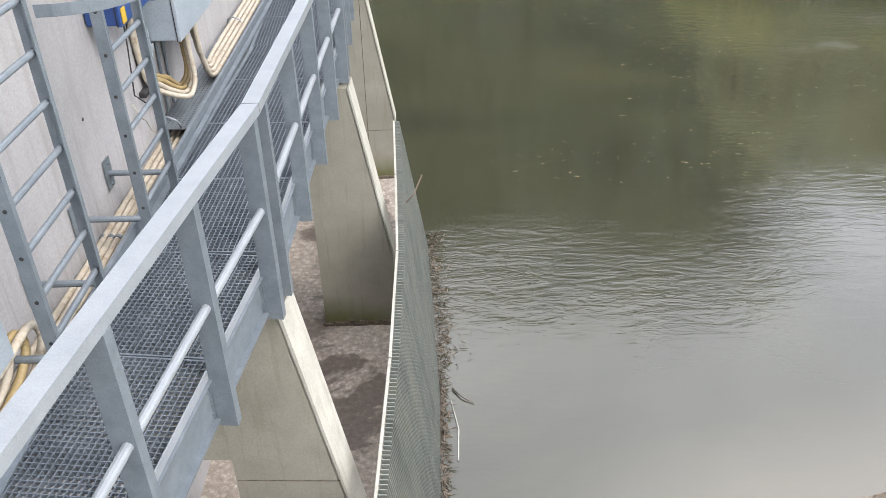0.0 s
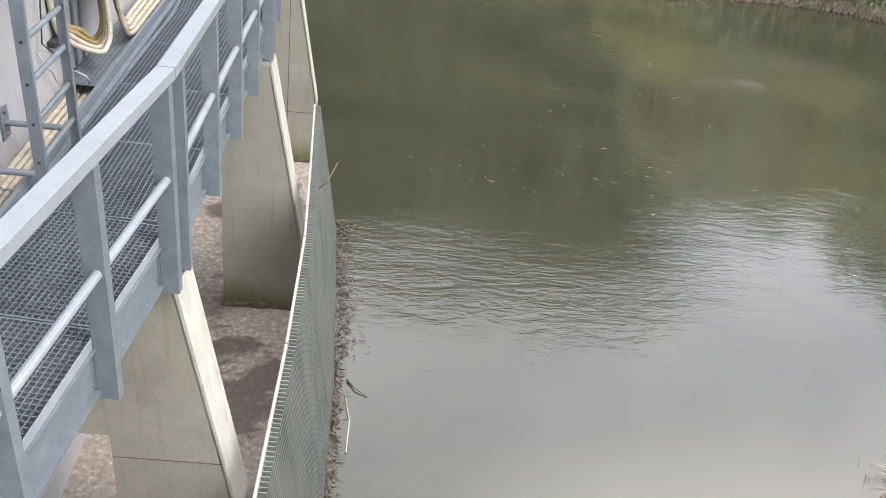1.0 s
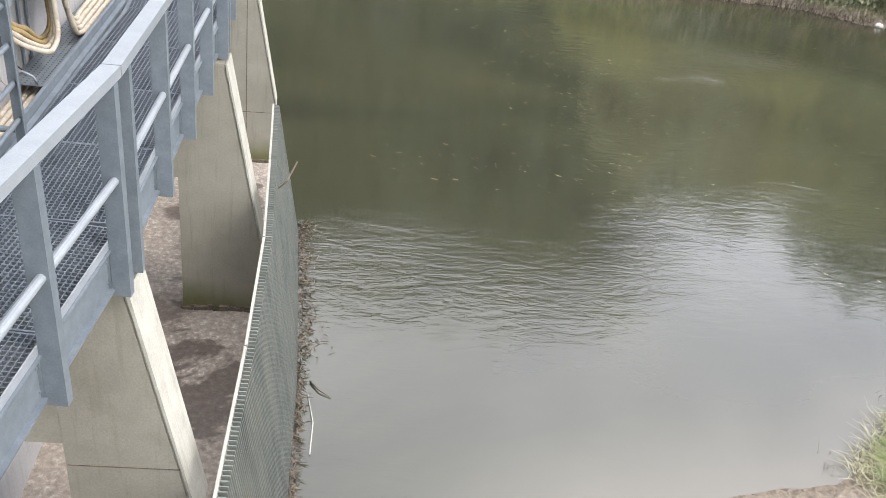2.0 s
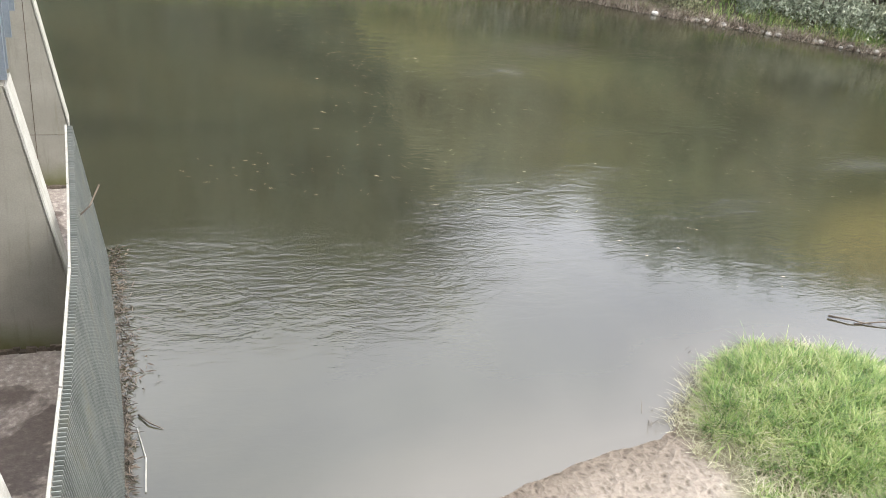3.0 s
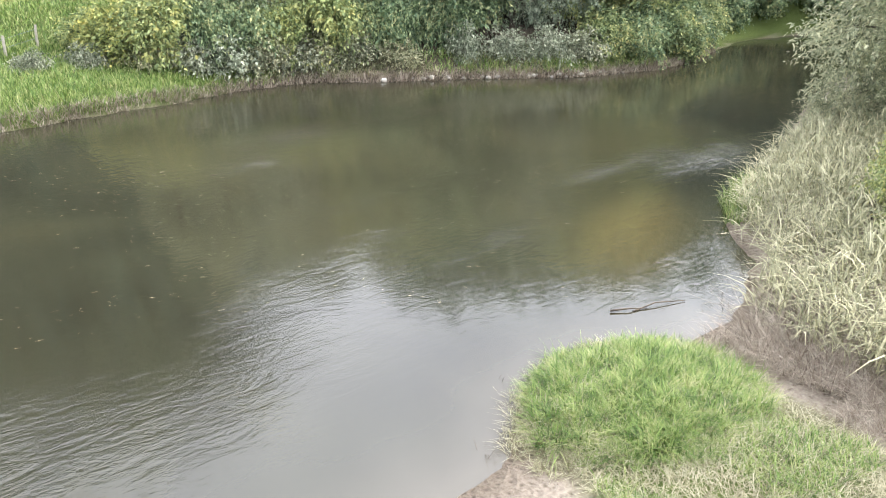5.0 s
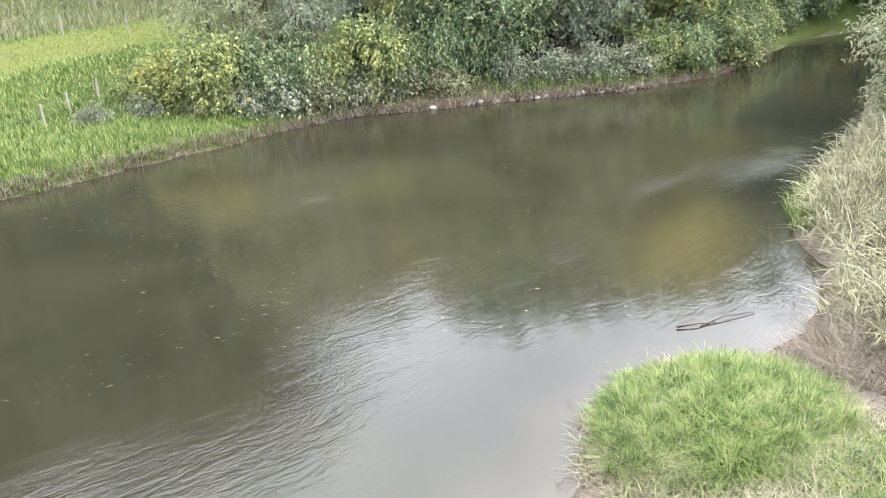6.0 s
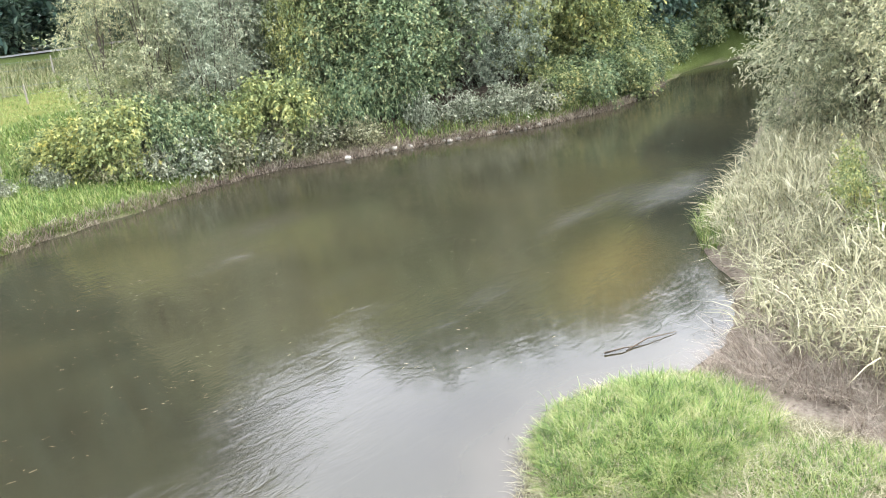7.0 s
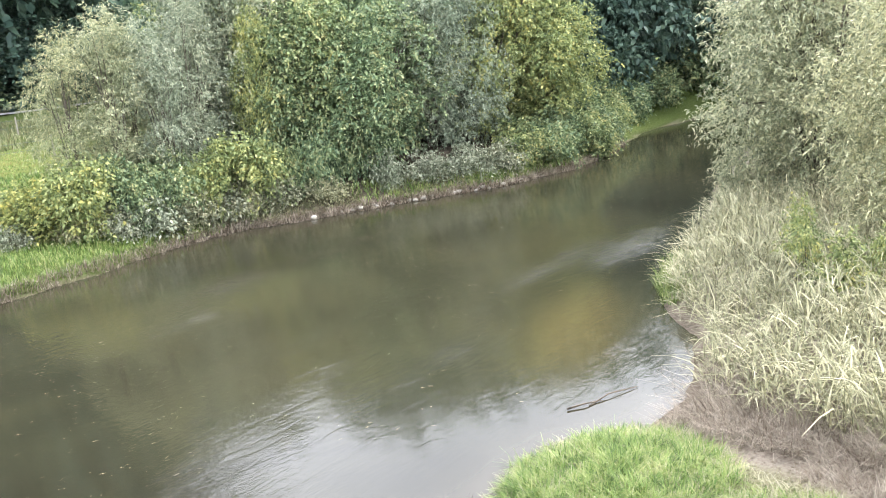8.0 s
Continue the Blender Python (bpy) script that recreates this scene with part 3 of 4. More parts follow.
def post_mesh():
    bm = bmesh.new()
    h = Z_RAIL - 0.06 - Z_FOOT
    outline = [(-0.055, 0), (0.050, 0), (0.050, 0.06), (0.042, 0.06), (0.042, 0.008), (-0.047, 0.008), (-0.047, 0.05), (-0.055, 0.05)]
    lo = [bm.verts.new((x, y, 0)) for x, y in outline]
    hi = [bm.verts.new((x, y, h)) for x, y in outline]
    bm.faces.new(lo), bm.faces.new(hi)
    for i in range(8):
        bm.faces.new((lo[i], lo[(i + 1) % 8], hi[(i + 1) % 8], hi[i]))
    bmesh.ops.recalc_face_normals(bm, faces=bm.faces)
    me = bpy.data.meshes.new("post")
    bm.to_mesh(me)
    bm.free()
    me.materials.append(GALV)
    return me


def bracket_mesh():
    bm = bmesh.new()
    add_box(bm, (-0.105, -0.004, 0.02), (-0.058, 0.010, 0.32))
    add_box(bm, (-0.105, 0.012, 0.02), (-0.098, 0.09, 0.30))
    for z in (0.09, 0.24):
        add_tube(bm, [(-0.08, -0.016, z), (-0.08, 0.02, z)], 0.012, 6)
    me = bpy.data.meshes.new("bracket")
    bm.to_mesh(me)
    bm.free()
    me.materials.append(GALV)
    return me


pm, bk = post_mesh(), bracket_mesh()
POSTS = [0.47, 1.40, 2.32, 3.21, 4.13, 4.38, 5.33, 6.27, 7.19, 8.14, 8.42, 9.35, 10.28, 11.2, 11.92, 12.2, 13.1, 14.0]
for y in POSTS:
    x, a = on_rail(y)
    p = new("post", pm)
    p.parent = railing
    p.matrix_basis = to_local(railing) @ pose(x, y, Z_FOOT, 0, 0, -math.degrees(a))
    b = new("bracket", bk)
    b.parent = p
for ya, yb in SPANS:
    bm = bmesh.new()
    profile(bm, ya + 0.004, yb - 0.004, [(-0.044, Z_RAIL), (0.052, Z_RAIL), (0.052, Z_RAIL - 0.062), (0.044, Z_RAIL - 0.062), (0.044, Z_RAIL - 0.008), (-0.036, Z_RAIL - 0.008), (-0.036, Z_RAIL - 0.062), (-0.044, Z_RAIL - 0.062)])
    local_part("hand_rail", bm, GALV_LIGHT, railing, "wide pale flat-topped hand rail")
    bm = bmesh.new()
    a, b = along(ya + 0.13, -0.012), along(yb - 0.13, -0.012)
    a.z = b.z = 4.17
    add_tube(bm, [a, b], 0.024, 12)
    local_part("mid_rail", bm, GALV_LIGHT, railing, "round tube mid rail")

# ladders on the wall


def ladder(y0, y1, x, zb, zt, rung0):
    thing = empty("wall_ladder", (x, (y0 + y1) / 2, zb), "grey galvanised ladder held off the concrete wall", "ladder", "ladders on the wall")
    w = (y1 - y0) / 2
    for s in (-1, 1):
        bm = bmesh.new()
        add_box(bm, (-0.035, s * w - 0.004, 0), (0.035, s * w + 0.004, zt - zb))
        add_box(bm, (0.027, min(s * w, s * (w - 0.03)), 0), (0.0345, max(s * w, s * (w - 0.03)), zt - zb))
        rail = part("stile", bm, GALV, thing)
        z = rung0 - zb
        while s < 0 and z < zt - zb:
            bm = bmesh.new()
            add_tube(bm, [(0, -w - 0.0065, z), (0, -w - 0.004, z)], 0.011, 8)
            part("rung_hole", bm, BLACK, rail)
            z += 0.25
        zz = 0.32
        bm = bmesh.new()
        add_tube(bm, [(-0.03, s * w, zz), (-2.35 - x, s * w, zz)], 0.021, 10)
        arm = part("wall_arm", bm, GALV, thing)
        bm = bmesh.new()
        add_box(bm, (-2.346 - x, s * w - 0.06, zz - 0.11), (-2.334 - x, s * w + 0.06, zz + 0.11), bevel=0.002)
        for q in (-0.08, 0.08):
            add_tube(bm, [(-2.336 - x, s * w, zz + q), (-2.318 - x, s * w, zz + q)], 0.011, 6)
        part("wall_plate", bm, GALV, arm)
    z = rung0 - zb
    while z < zt - zb:
        bm = bmesh.new()
        add_tube(bm, [(0, -w, z), (0, w, z)], 0.018, 10)
        part("rung", bm, GALV, thing)
        z += 0.25
    return thing


lad_a = ladder(3.22, 3.88, -1.94, 3.55, 7.6, 3.72)
lad_b = ladder(4.60, 5.25, -1.89, 3.55, 7.6, 3.70)
bm = bmesh.new()
hoop = [(-1.87 + 0.42 * math.sin(t), 4.28 + 0.42 * -math.cos(t), 5.42) for t in [math.pi * k / 16 for k in range(17)]]
for (ax, ay, az), (bx, by, bz) in zip(hoop, hoop[1:]):
    q = [bm.verts.new(c) for c in ((ax, ay, az - 0.03), (bx, by, bz - 0.03), (bx, by, bz + 0.03), (ax, ay, az + 0.03))]
    bm.faces.new(q)
bmesh.ops.remove_doubles(bm, verts=bm.verts, dist=0.0005)
bmesh.ops.solidify(bm, geom=bm.faces[:], thickness=0.006)

safety_hoop = part("safety_hoop", bm, GALV)
tagged(safety_hoop, "flat grey steel hoop between the ladders", "hoop")

# pipes at the foot of the wall
for k in range(5):
    x = -2.30 + 0.052 * k
    bm = bmesh.new()
    pts = [(x + 0.008 * math.sin(1.7 * q + k), -2 + q * 0.8, 3.595 + 0.006 * math.sin(2.3 * q + 2 * k)) for q in range(24)]
    add_tube(bm, pts, 0.022, 10)
    pipe = part("supply_pipe", bm, HOSE, smooth=True)
    tagged(pipe, "cream pipe with rusty stains along the wall foot", "pipe", "pipes along the wall")
    for cy in (2.0, 4.8, 7.4):
        bm = bmesh.new()
        add_tube(bm, [(x, cy, 3.595), (x, cy + 0.03, 3.595)], 0.026, 10)
        part("clamp", bm, GALV, pipe)
bm = bmesh.new()
for y in [q * 0.9 - 1 for q in range(16)]:
    add_box(bm, (-2.348, y - 0.02, 3.53), (-2.0, y + 0.02, 3.570))
pipe_rack = part("pipe_rack", bm, GALV)
tagged(pipe_rack, "row of steel brackets under the wall pipes", "bracket")

# cable tray beside the grating
tray = empty("cable_tray", (-2.02, 6, 3.72), "perforated galvanised cable tray along the wall", "cable tray")
for ya, yb in ((-1.5, 2.9), (6.35, 9.2), (9.25, 13.0)):
    bm = bmesh.new()
    add_box(bm, (-2.33, ya, 3.705), (-2.03, yb, 3.711))
    add_box(bm, (-2.034, ya, 3.705), (-2.03, yb, 3.77))
    local_part("tray_bed", bm, GALV, tray)
    bm = bmesh.new()
    y = ya + 0.04
    while y < min(yb, 9.2):
        for q in range(7):
            add_tube(bm, [(-2.31 + 0.04 * q, y, 3.7112), (-2.31 + 0.04 * q, y, 3.7122)], 0.007, 6)
        y += 0.045
    local_part("perforation", bm, BLACK, tray)
bm = bmesh.new()
add_box(bm, (-2.02, -1.5, 3.70), (-1.99, 13, 3.80))
add_box(bm, (-1.985, -1.5, 3.70), (-1.94, 13, 3.735))
local_part("edge_channel", bm, GALV, tray)

# cabinets and hoses on the wall


def cabinet(name, lo, hi, mat, label, category):
    thing = empty(name, ((lo[0] + hi[0]) / 2, (lo[1] + hi[1]) / 2, lo[2]), label, category)
    bm = bmesh.new()
    add_box(bm, lo, (hi[0] - 0.03, hi[1], hi[2]), bevel=0.008)
    local_part("body", bm, mat, thing)
    bm = bmesh.new()
    add_box(bm, (hi[0] - 0.028, lo[1] - 0.006, lo[2] - 0.006), (hi[0], hi[1] + 0.006, hi[2] + 0.006), bevel=0.006)
    door = local_part("door", bm, mat, thing)
    bm = bmesh.new()
    add_box(bm, (hi[0] - 0.032, lo[1] - 0.007, lo[2] - 0.008), (hi[0] - 0.026, lo[1] - 0.004, hi[2] + 0.008))
    local_part("seal", bm, BLACK, thing)
    return thing


def hose(points, r, mat, label):
    """A hose that bends smoothly through its points."""
    P = [Vector(p) for p in points]
    out = []
    for i in range(len(P) - 1):
        p0, p1, p2, p3 = P[max(i - 1, 0)], P[i], P[i + 1], P[min(i + 2, len(P) - 1)]
        for k in range(10):
            t = k / 10
            out.append(0.5 * ((2 * p1) + (p2 - p0) * t + (2 * p0 - 5 * p1 + 4 * p2 - p3) * t * t + (3 * p1 - p0 - 3 * p2 + p3) * t ** 3))
    out.append(P[-1])
    bm = bmesh.new()
    add_tube(bm, out, r, 10)
    ob = part("hose", bm, mat, smooth=True)
    return tagged(ob, label, "hose", "hoses below the cabinets")


cabinet("control_cabinet", (-2.34, 6.52, 4.40), (-2.04, 7.62, 5.5), BOXGREY, "grey-blue steel control cabinet on the wall", "cabinet")
cabinet("junction_box", (-2.345, 6.32, 4.30), (-2.27, 6.46, 4.52), BOXGREY, "small grey junction box on the wall", "junction box")
blue = cabinet("blue_cabinet", (-2.34, 5.50, 4.84), (-2.10, 6.16, 5.6), BLUE, "blue painted actuator box on the wall", "box")
bm = bmesh.new()
add_box(bm, (-2.099, 5.52, 4.85), (-2.094, 5.60, 4.95))
local_part("yellow_label", bm, YELLOW, blue, "small yellow label plate")
cabinet("near_cabinet", (-2.34, 1.9, 4.02), (-2.05, 3.08, 5.0), BOXGREY, "grey-blue steel cabinet low on the wall", "cabinet")
for k in range(4):
    y = 6.78 + 0.09 * k
    x = -2.08 - 0.045 * k
    hose([(x, y, 4.43), (x + 0.01, y, 4.15), (x + 0.02, y - 0.02, 4.02), (x + 0.01, y - 0.08, 3.93), (x - 0.01, y - 0.24, 3.92), (-2.24, y - 0.44, 4.06), (-2.31, y - 0.52 - 0.05 * k, 4.25), (-2.325, y - 0.56 - 0.06 * k, 4.9)],
         0.022, HOSE if k < 2 else HOSE_Y, "thick cream hose looping below the grey cabinet")
    y2 = 7.08 + 0.12 * k
    hose([(x, y2, 4.43), (x, y2 + 0.03, 4.14), (x + 0.005, y2 + 0.16, 3.88), (x, y2 + 0.40, 3.765), (-2.09 - 0.055 * k, y2 + 0.9, 3.745), (-2.11 - 0.055 * k, 11.5, 3.745)], 0.023, HOSE, "thick cream hose running off along the tray")
    y3 = 2.62 + 0.12 * k
    hose([(-2.10 - 0.05 * k, 2.72, 4.06), (-2.08 - 0.05 * k, 2.95 - 0.03 * k, 4.0), (-2.07 - 0.05 * k, 3.30 - 0.07 * k, 4.02), (-2.06 - 0.05 * k, 3.34 - 0.08 * k, 3.88), (-2.07 - 0.05 * k, 3.05 - 0.06 * k, 3.77), (-2.10 - 0.05 * k, 2.3, 3.74), (-2.12 - 0.05 * k, 0.5, 3.74)], 0.023, HOSE_Y if k % 2 else HOSE, "cream hose bending from the low cabinet")
for k, (y, z) in enumerate(((6.72, 4.15), (6.9, 4.3))):
    bm = bmesh.new()
    add_tube(bm, [(-2.33, y, 3.72), (-2.33, y + 0.02, z), (-2.33, y + 0.04, 5.2)], 0.012, 8)
    tagged(part("conduit", bm, GALV), "thin grey conduit up the wall", "conduit", "conduits on the wall")
bm = bmesh.new()
add_box(bm, (-2.345, 6.16, 4.06), (-2.29, 6.30, 4.11), bevel=0.01)
tagged(part("cable_clip", bm, BLACK), "black plastic cable clamp on the wall", "clamp")

bm = bmesh.new()
add_box(bm, (-2.262, 6.36, 4.36), (-2.235, 6.425, 4.42), bevel=0.006)
lock = part("padlock", bm, GALV_LIGHT)
tagged(lock, "small brass-grey padlock on the junction box", "padlock")
bm = bmesh.new()
add_tube(bm, [(-2.25, 6.37, 4.42), (-2.25, 6.372, 4.46), (-2.25, 6.392, 4.478), (-2.25, 6.412, 4.46), (-2.25, 6.415, 4.42)], 0.005, 8)
part("shackle", bm, GALV, lock)
for k, (ya, za, yb, zb) in enumerate(((6.30, 4.17, 6.52, 3.73), (5.95, 4.1, 6.2, 3.72), (6.05, 4.95, 6.02, 4.08))):
    bm = bmesh.new()
    add_tube(bm, [(-2.335, ya, za), (-2.30, ya + 0.03, za - 0.12), (-2.30, (ya + yb) / 2, (za + zb) / 2), (-2.31, yb - 0.04, zb + 0.08), (-2.25, yb, zb)], 0.006, 6)
    tagged(part("thin_cable", bm, BLACK if k != 1 else COPING, smooth=True), "thin cable hanging down the wall", "cable", "cables on the wall")
bm = bmesh.new()
add_tube(bm, [(-2.12, 6.30, 5.02), (-2.12, 6.30, 5.3)], 0.07, 14)
for q in range(6):
    a = q * math.pi / 3
    add_tube(bm, [(-2.12 + 0.085 * math.cos(a), 6.30 + 0.085 * math.sin(a), 5.0), (-2.12 + 0.085 * math.cos(a), 6.30 + 0.085 * math.sin(a), 5.05)], 0.012, 6)
add_tube(bm, [(-2.12, 6.30, 5.0), (-2.12, 6.30, 5.03)], 0.11, 16)
add_tube(bm, [(-2.36, 6.30, 5.14), (-2.15, 6.30, 5.14)], 0.03, 10)
add_tube(bm, [(-2.12, 6.30, 4.80), (-2.12, 6.30, 5.01)], 0.045, 12)
tagged(part("valve_flange", bm, BLUE, smooth=False), "blue bolted valve flange beside the actuator", "valve")
for y_ in (6.36, 9.1):
    bm = bmesh.new()
    add_tube(bm, [(-2.30, y_, 3.72), (-2.28, y_ - 0.02, 3.80), (-2.22, y_ - 0.03, 3.83), (-2.15, y_ - 0.02, 3.79), (-2.13, y_, 3.72)], 0.009, 8)
    tagged(part("tray_loop", bm, GALV_LIGHT, smooth=True), "bent steel loop at the tray's end", "loop", "tray loops")

# ---- screen of upright bars ----
TOPS = [(-0.47, 2.05), (-0.425, 3.72), (-0.37, 5.39), (-0.355, 7.07), (-0.42, 8.76), (-0.49, 10.36)]
LEAN = 0.168
NB = 36


def bar_mesh():
    bm = bmesh.new()
    add_prism(bm, [(-0.062, 1.98), (0.0, 1.98), (0.0 + LEAN * 2.5, -0.52), (-0.062 + LEAN * 2.5, -0.52)], -0.005, 0.005)
    me = bpy.data.meshes.new("bar")
    bm.to_mesh(me)
    bm.free()
    me.materials.append(SCREEN)
    return me


bar_me = bar_mesh()
for k, ((ax, ay), (bx, by)) in enumerate(zip(TOPS, TOPS[1:])):
    scr = empty("bar_screen", (ax, ay, 0.0), "grey-green steel panel of close upright bars", "screen", "screen panels")
    a = math.atan2(bx - ax, by - ay)
    L = math.hypot(bx - ax, by - ay)
    scr.rotation_euler = (0, 0, -a)
    for q in range(NB):
        b = new("bar", bar_me)
        b.parent = scr
        b.location = (0, L * (q + 0.5) / NB, 0)
    bm = bmesh.new()
    add_box(bm, (-0.088, 0.01, 1.93), (-0.064, L - 0.015, 1.995), bevel=0.003)
    part("top_strip", bm, COPING, scr, "pale top strip")
    for z in (0.7, -0.2):
        bm = bmesh.new()
        x = LEAN * (1.98 - z)
        add_box(bm, (x - 0.10, 0.01, z - 0.03), (x - 0.064, L - 0.01, z + 0.03))
        part("cross_bar", bm, SCREEN, scr)

# ---- plants ----


def frames_from(d, rng):
    """Two unit vectors square to each row of d."""
    h = rng.normal(size=d.shape)
    u = np.cross(d, h)
    u /= np.linalg.norm(u, axis=1)[:, None] + 1e-9
    return u, np.cross(d, u)


def leaf_arrays(base, direction, length, width, rng, droop=0.25):
    """One folded diamond a leaf."""
    n = len(base)
    u, v = frames_from(direction, rng)
    L, Wd = length[:, None], width[:, None]
    tip = base + direction * L + np.array([0, 0, -1.0]) * L * droop
    mid = base + direction * L * 0.45
    verts = np.stack([base, mid + u * Wd * 0.5 + v * Wd * 0.15, tip, mid - u * Wd * 0.5 + v * Wd * 0.15], 1).reshape(-1, 3)
    i = np.arange(n)[:, None] * 4
    return verts, np.hstack([i, i + 1, i + 2, i + 3])


def mesh_from(name, verts, faces, mat):
    me = bpy.data.meshes.new(name)
    nv, nf, k = len(verts), len(faces), faces.shape[1]
    me.vertices.add(nv)
    me.vertices.foreach_set("co", verts.astype(np.float32).ravel())
    me.loops.add(nf * k)
    me.loops.foreach_set("vertex_index", faces.astype(np.int32).ravel())
    me.polygons.add(nf)
    me.polygons.foreach_set("loop_start", np.arange(0, nf * k, k, dtype=np.int32))
    me.update(calc_edges=True)
    me.materials.append(mat)
    return me


def crown_mesh(name, seed, rx, rz, z0, lobes, twigs, per, leaf, ratio, mat, hang=0.2, hollow=0.55):
    """Leaves on twigs spread over overlapping lobes, with gaps between them."""
    rng = np.random.RandomState(seed)
    cs, rs = [], []
    for i in range(lobes):
        a, t = rng.uniform(0, 6.283), (i + 0.5) / lobes
        prof = (0.55 + 0.75 * math.sin(math.pi * min(1, t * 0.85 + 0.12))) * 0.62
        r = rx * prof * math.sqrt(rng.uniform(0.15, 1))
        cs.append((math.cos(a) * r, math.sin(a) * r, z0 + rz * t))
        rs.append(rx * rng.uniform(0.20, 0.38))
    cs, rs = np.array(cs), np.array(rs)
    pick = rng.choice(lobes, twigs, p=rs ** 2 / np.sum(rs ** 2))
    d = rng.normal(size=(twigs, 3))
    d /= np.linalg.norm(d, axis=1)[:, None]
    rad = rs[pick] * (hollow + (1.08 - hollow) * rng.uniform(0, 1, twigs) ** 0.6)
    root = cs[pick] + d * rad[:, None] * np.array([1, 1, 0.85])
    tw = d + rng.normal(size=d.shape) * 0.5 + np.array([0, 0, 0.15 - hang])
    tw /= np.linalg.norm(tw, axis=1)[:, None]
    tl = leaf * rng.uniform(2.0, 5.0, twigs)
    s = rng.uniform(0, 1, (twigs, per))
    base = (root[:, None] + tw[:, None] * (tl[:, None] * s)[..., None]).reshape(-1, 3)
    base[:, 2] -= ((tl[:, None] * s) ** 2 * hang * 1.2).ravel()
    ld = np.repeat(tw, per, 0) * 0.6 + rng.normal(size=(twigs * per, 3)) * 0.7
    ld /= np.linalg.norm(ld, axis=1)[:, None]
    size = leaf * rng.uniform(0.6, 1.25, twigs * per)
    v, f = leaf_arrays(base, ld, size, size * ratio, rng)
    return mesh_from(name, v, f, mat), cs


def tree(name, at, label, category, seed, rx, rz, z0, lobes, twigs, per, leaf, ratio, mat, trunk_r, stems=1, hang=0.2, group="", hollow=0.55):
    rng = random.Random(seed)
    thing = empty(name, at, label, category, group)
    me, cs = crown_mesh("crown", seed, rx, rz, z0, lobes, twigs, per, leaf, ratio, mat, hang, hollow)
    c = new("crown", me)
    c.parent = thing
    for k in range(stems):
        ox, oy = (rng.uniform(-0.4, 0.4) * rx * 0.5, rng.uniform(-0.4, 0.4) * rx * 0.5) if stems > 1 else (0, 0)
        bm = bmesh.new()
        add_tube(bm, [(ox * 0.3, oy * 0.3, -0.3), (ox * 0.6, oy * 0.6, z0 * 0.5 + 0.1), (ox * 1.3, oy * 1.3, z0 + rz * 0.35), (ox * 2.2, oy * 2.2, z0 + rz * 0.72)], trunk_r / math.sqrt(stems), 8, trunk_r * 0.15)
        part("trunk", bm, BARK, thing)
    for i, q in enumerate(cs):
        if i % 3 == 0 and rz < 12:
            h = z0 * 0.7 + (q[2] - z0 * 0.7) * 0.45
            bm = bmesh.new()
            add_tube(bm, [(0, 0, h), tuple((Vector((0, 0, h)) + Vector(q)) / 2 + Vector((0, 0, 0.1 * rz))), tuple(q)], trunk_r * 0.35, 6, trunk_r * 0.06)
            part("limb", bm, BARK, thing)
    return thing


def height(x, y):
    return float(land(np.array([x]), np.array([y]))[0][0])


def put(base, x, y, s, turn, sz=None):
    c = copy_thing(base, pose(x, y, height(x, y) - 0.05, 0, 0, turn) @ Matrix.Diagonal((s, s, sz or s, 1)))
    c.scale = (s, s, sz or s)
    return c


def blades(name, px, py, length, width, mat, seed, lean=0.5, bend=0.5, z=None, wind=(0.0, 0.0), segs=2):
    """Grass blades or reed leaves: arching ribbons, rooted in the ground."""
    rng = np.random.RandomState(seed)
    n = len(px)
    h = land(px, py)[0] if z is None else z
    base = np.stack([px, py, h - 0.02], 1)
    a = rng.uniform(0, 6.283, n)
    out = np.stack([np.cos(a) + wind[0], np.sin(a) + wind[1], np.zeros(n)], 1)
    side = np.stack([-np.sin(a), np.cos(a), np.zeros(n)], 1)
    le, be = rng.uniform(0.05, lean, n)[:, None], rng.uniform(0.1, bend, n)[:, None]
    L, Wd = length[:, None], width[:, None]
    up = np.array([0, 0, 1.0])
    rows = []
    for k in range(segs + 1):
        t = k / segs
        c = base + up * L * (t - 0.62 * be * t * t) + out * L * (le * t + 0.5 * be * t * t)
        w = Wd * 0.5 * (1 - t ** 2 * 0.93)
        rows += [c - side * w, c + side * w]
    k2 = 2 * (segs + 1)
    verts = np.stack(rows, 1).reshape(-1, 3)
    i = np.arange(n)[:, None] * k2
    f = np.vstack([np.hstack([i + 2 * k, i + 2 * k + 1, i + 2 * k + 3, i + 2 * k + 2]) for k in range(segs)])
    return new(name, mesh_from(name, verts, f, mat))


rs = np.random.RandomState(11)


def scatter(n, x0, x1, y0, y1, keep):
    px, py = rs.uniform(x0, x1, n), rs.uniform(y0, y1, n)
    h, dl, dr = land(px, py)
    k = keep(px, py, h, dl, dr)
    return px[k], py[k]


# the green hummock and the dry grass round it
hum = lambda x, y: np.hypot((x - MOUND[0]) / 2.05, (y - MOUND[1]) / 1.5) + 0.13 * wave(x, y, 2.6, 8) + 0.05 * wave(x, y, 8.0, 18)
tail = lambda x, y: np.hypot((x - 8.1) / 1.9, (y - 3.9) / 1.8) + 0.16 * wave(x, y, 2.4, 19)
px, py = scatter(92000, 5.6, 11.4, 3.2, 7.9, lambda x, y, h, dl, dr: (hum(x, y) < 0.98) & (dr > -0.10) & (wave(x, y, 9.0, 28) > -0.36))
tagged(blades("hummock_grass", px, py, rs.uniform(0.10, 0.30, len(px)) * (1 + 0.4 * wave(px, py, 6.0, 29)), rs.uniform(0.009, 0.018, len(px)), GRASS, 1, 1.1, 1.6, segs=3), "fresh green grass on a hummock by the water", "grass", kind="stuff")
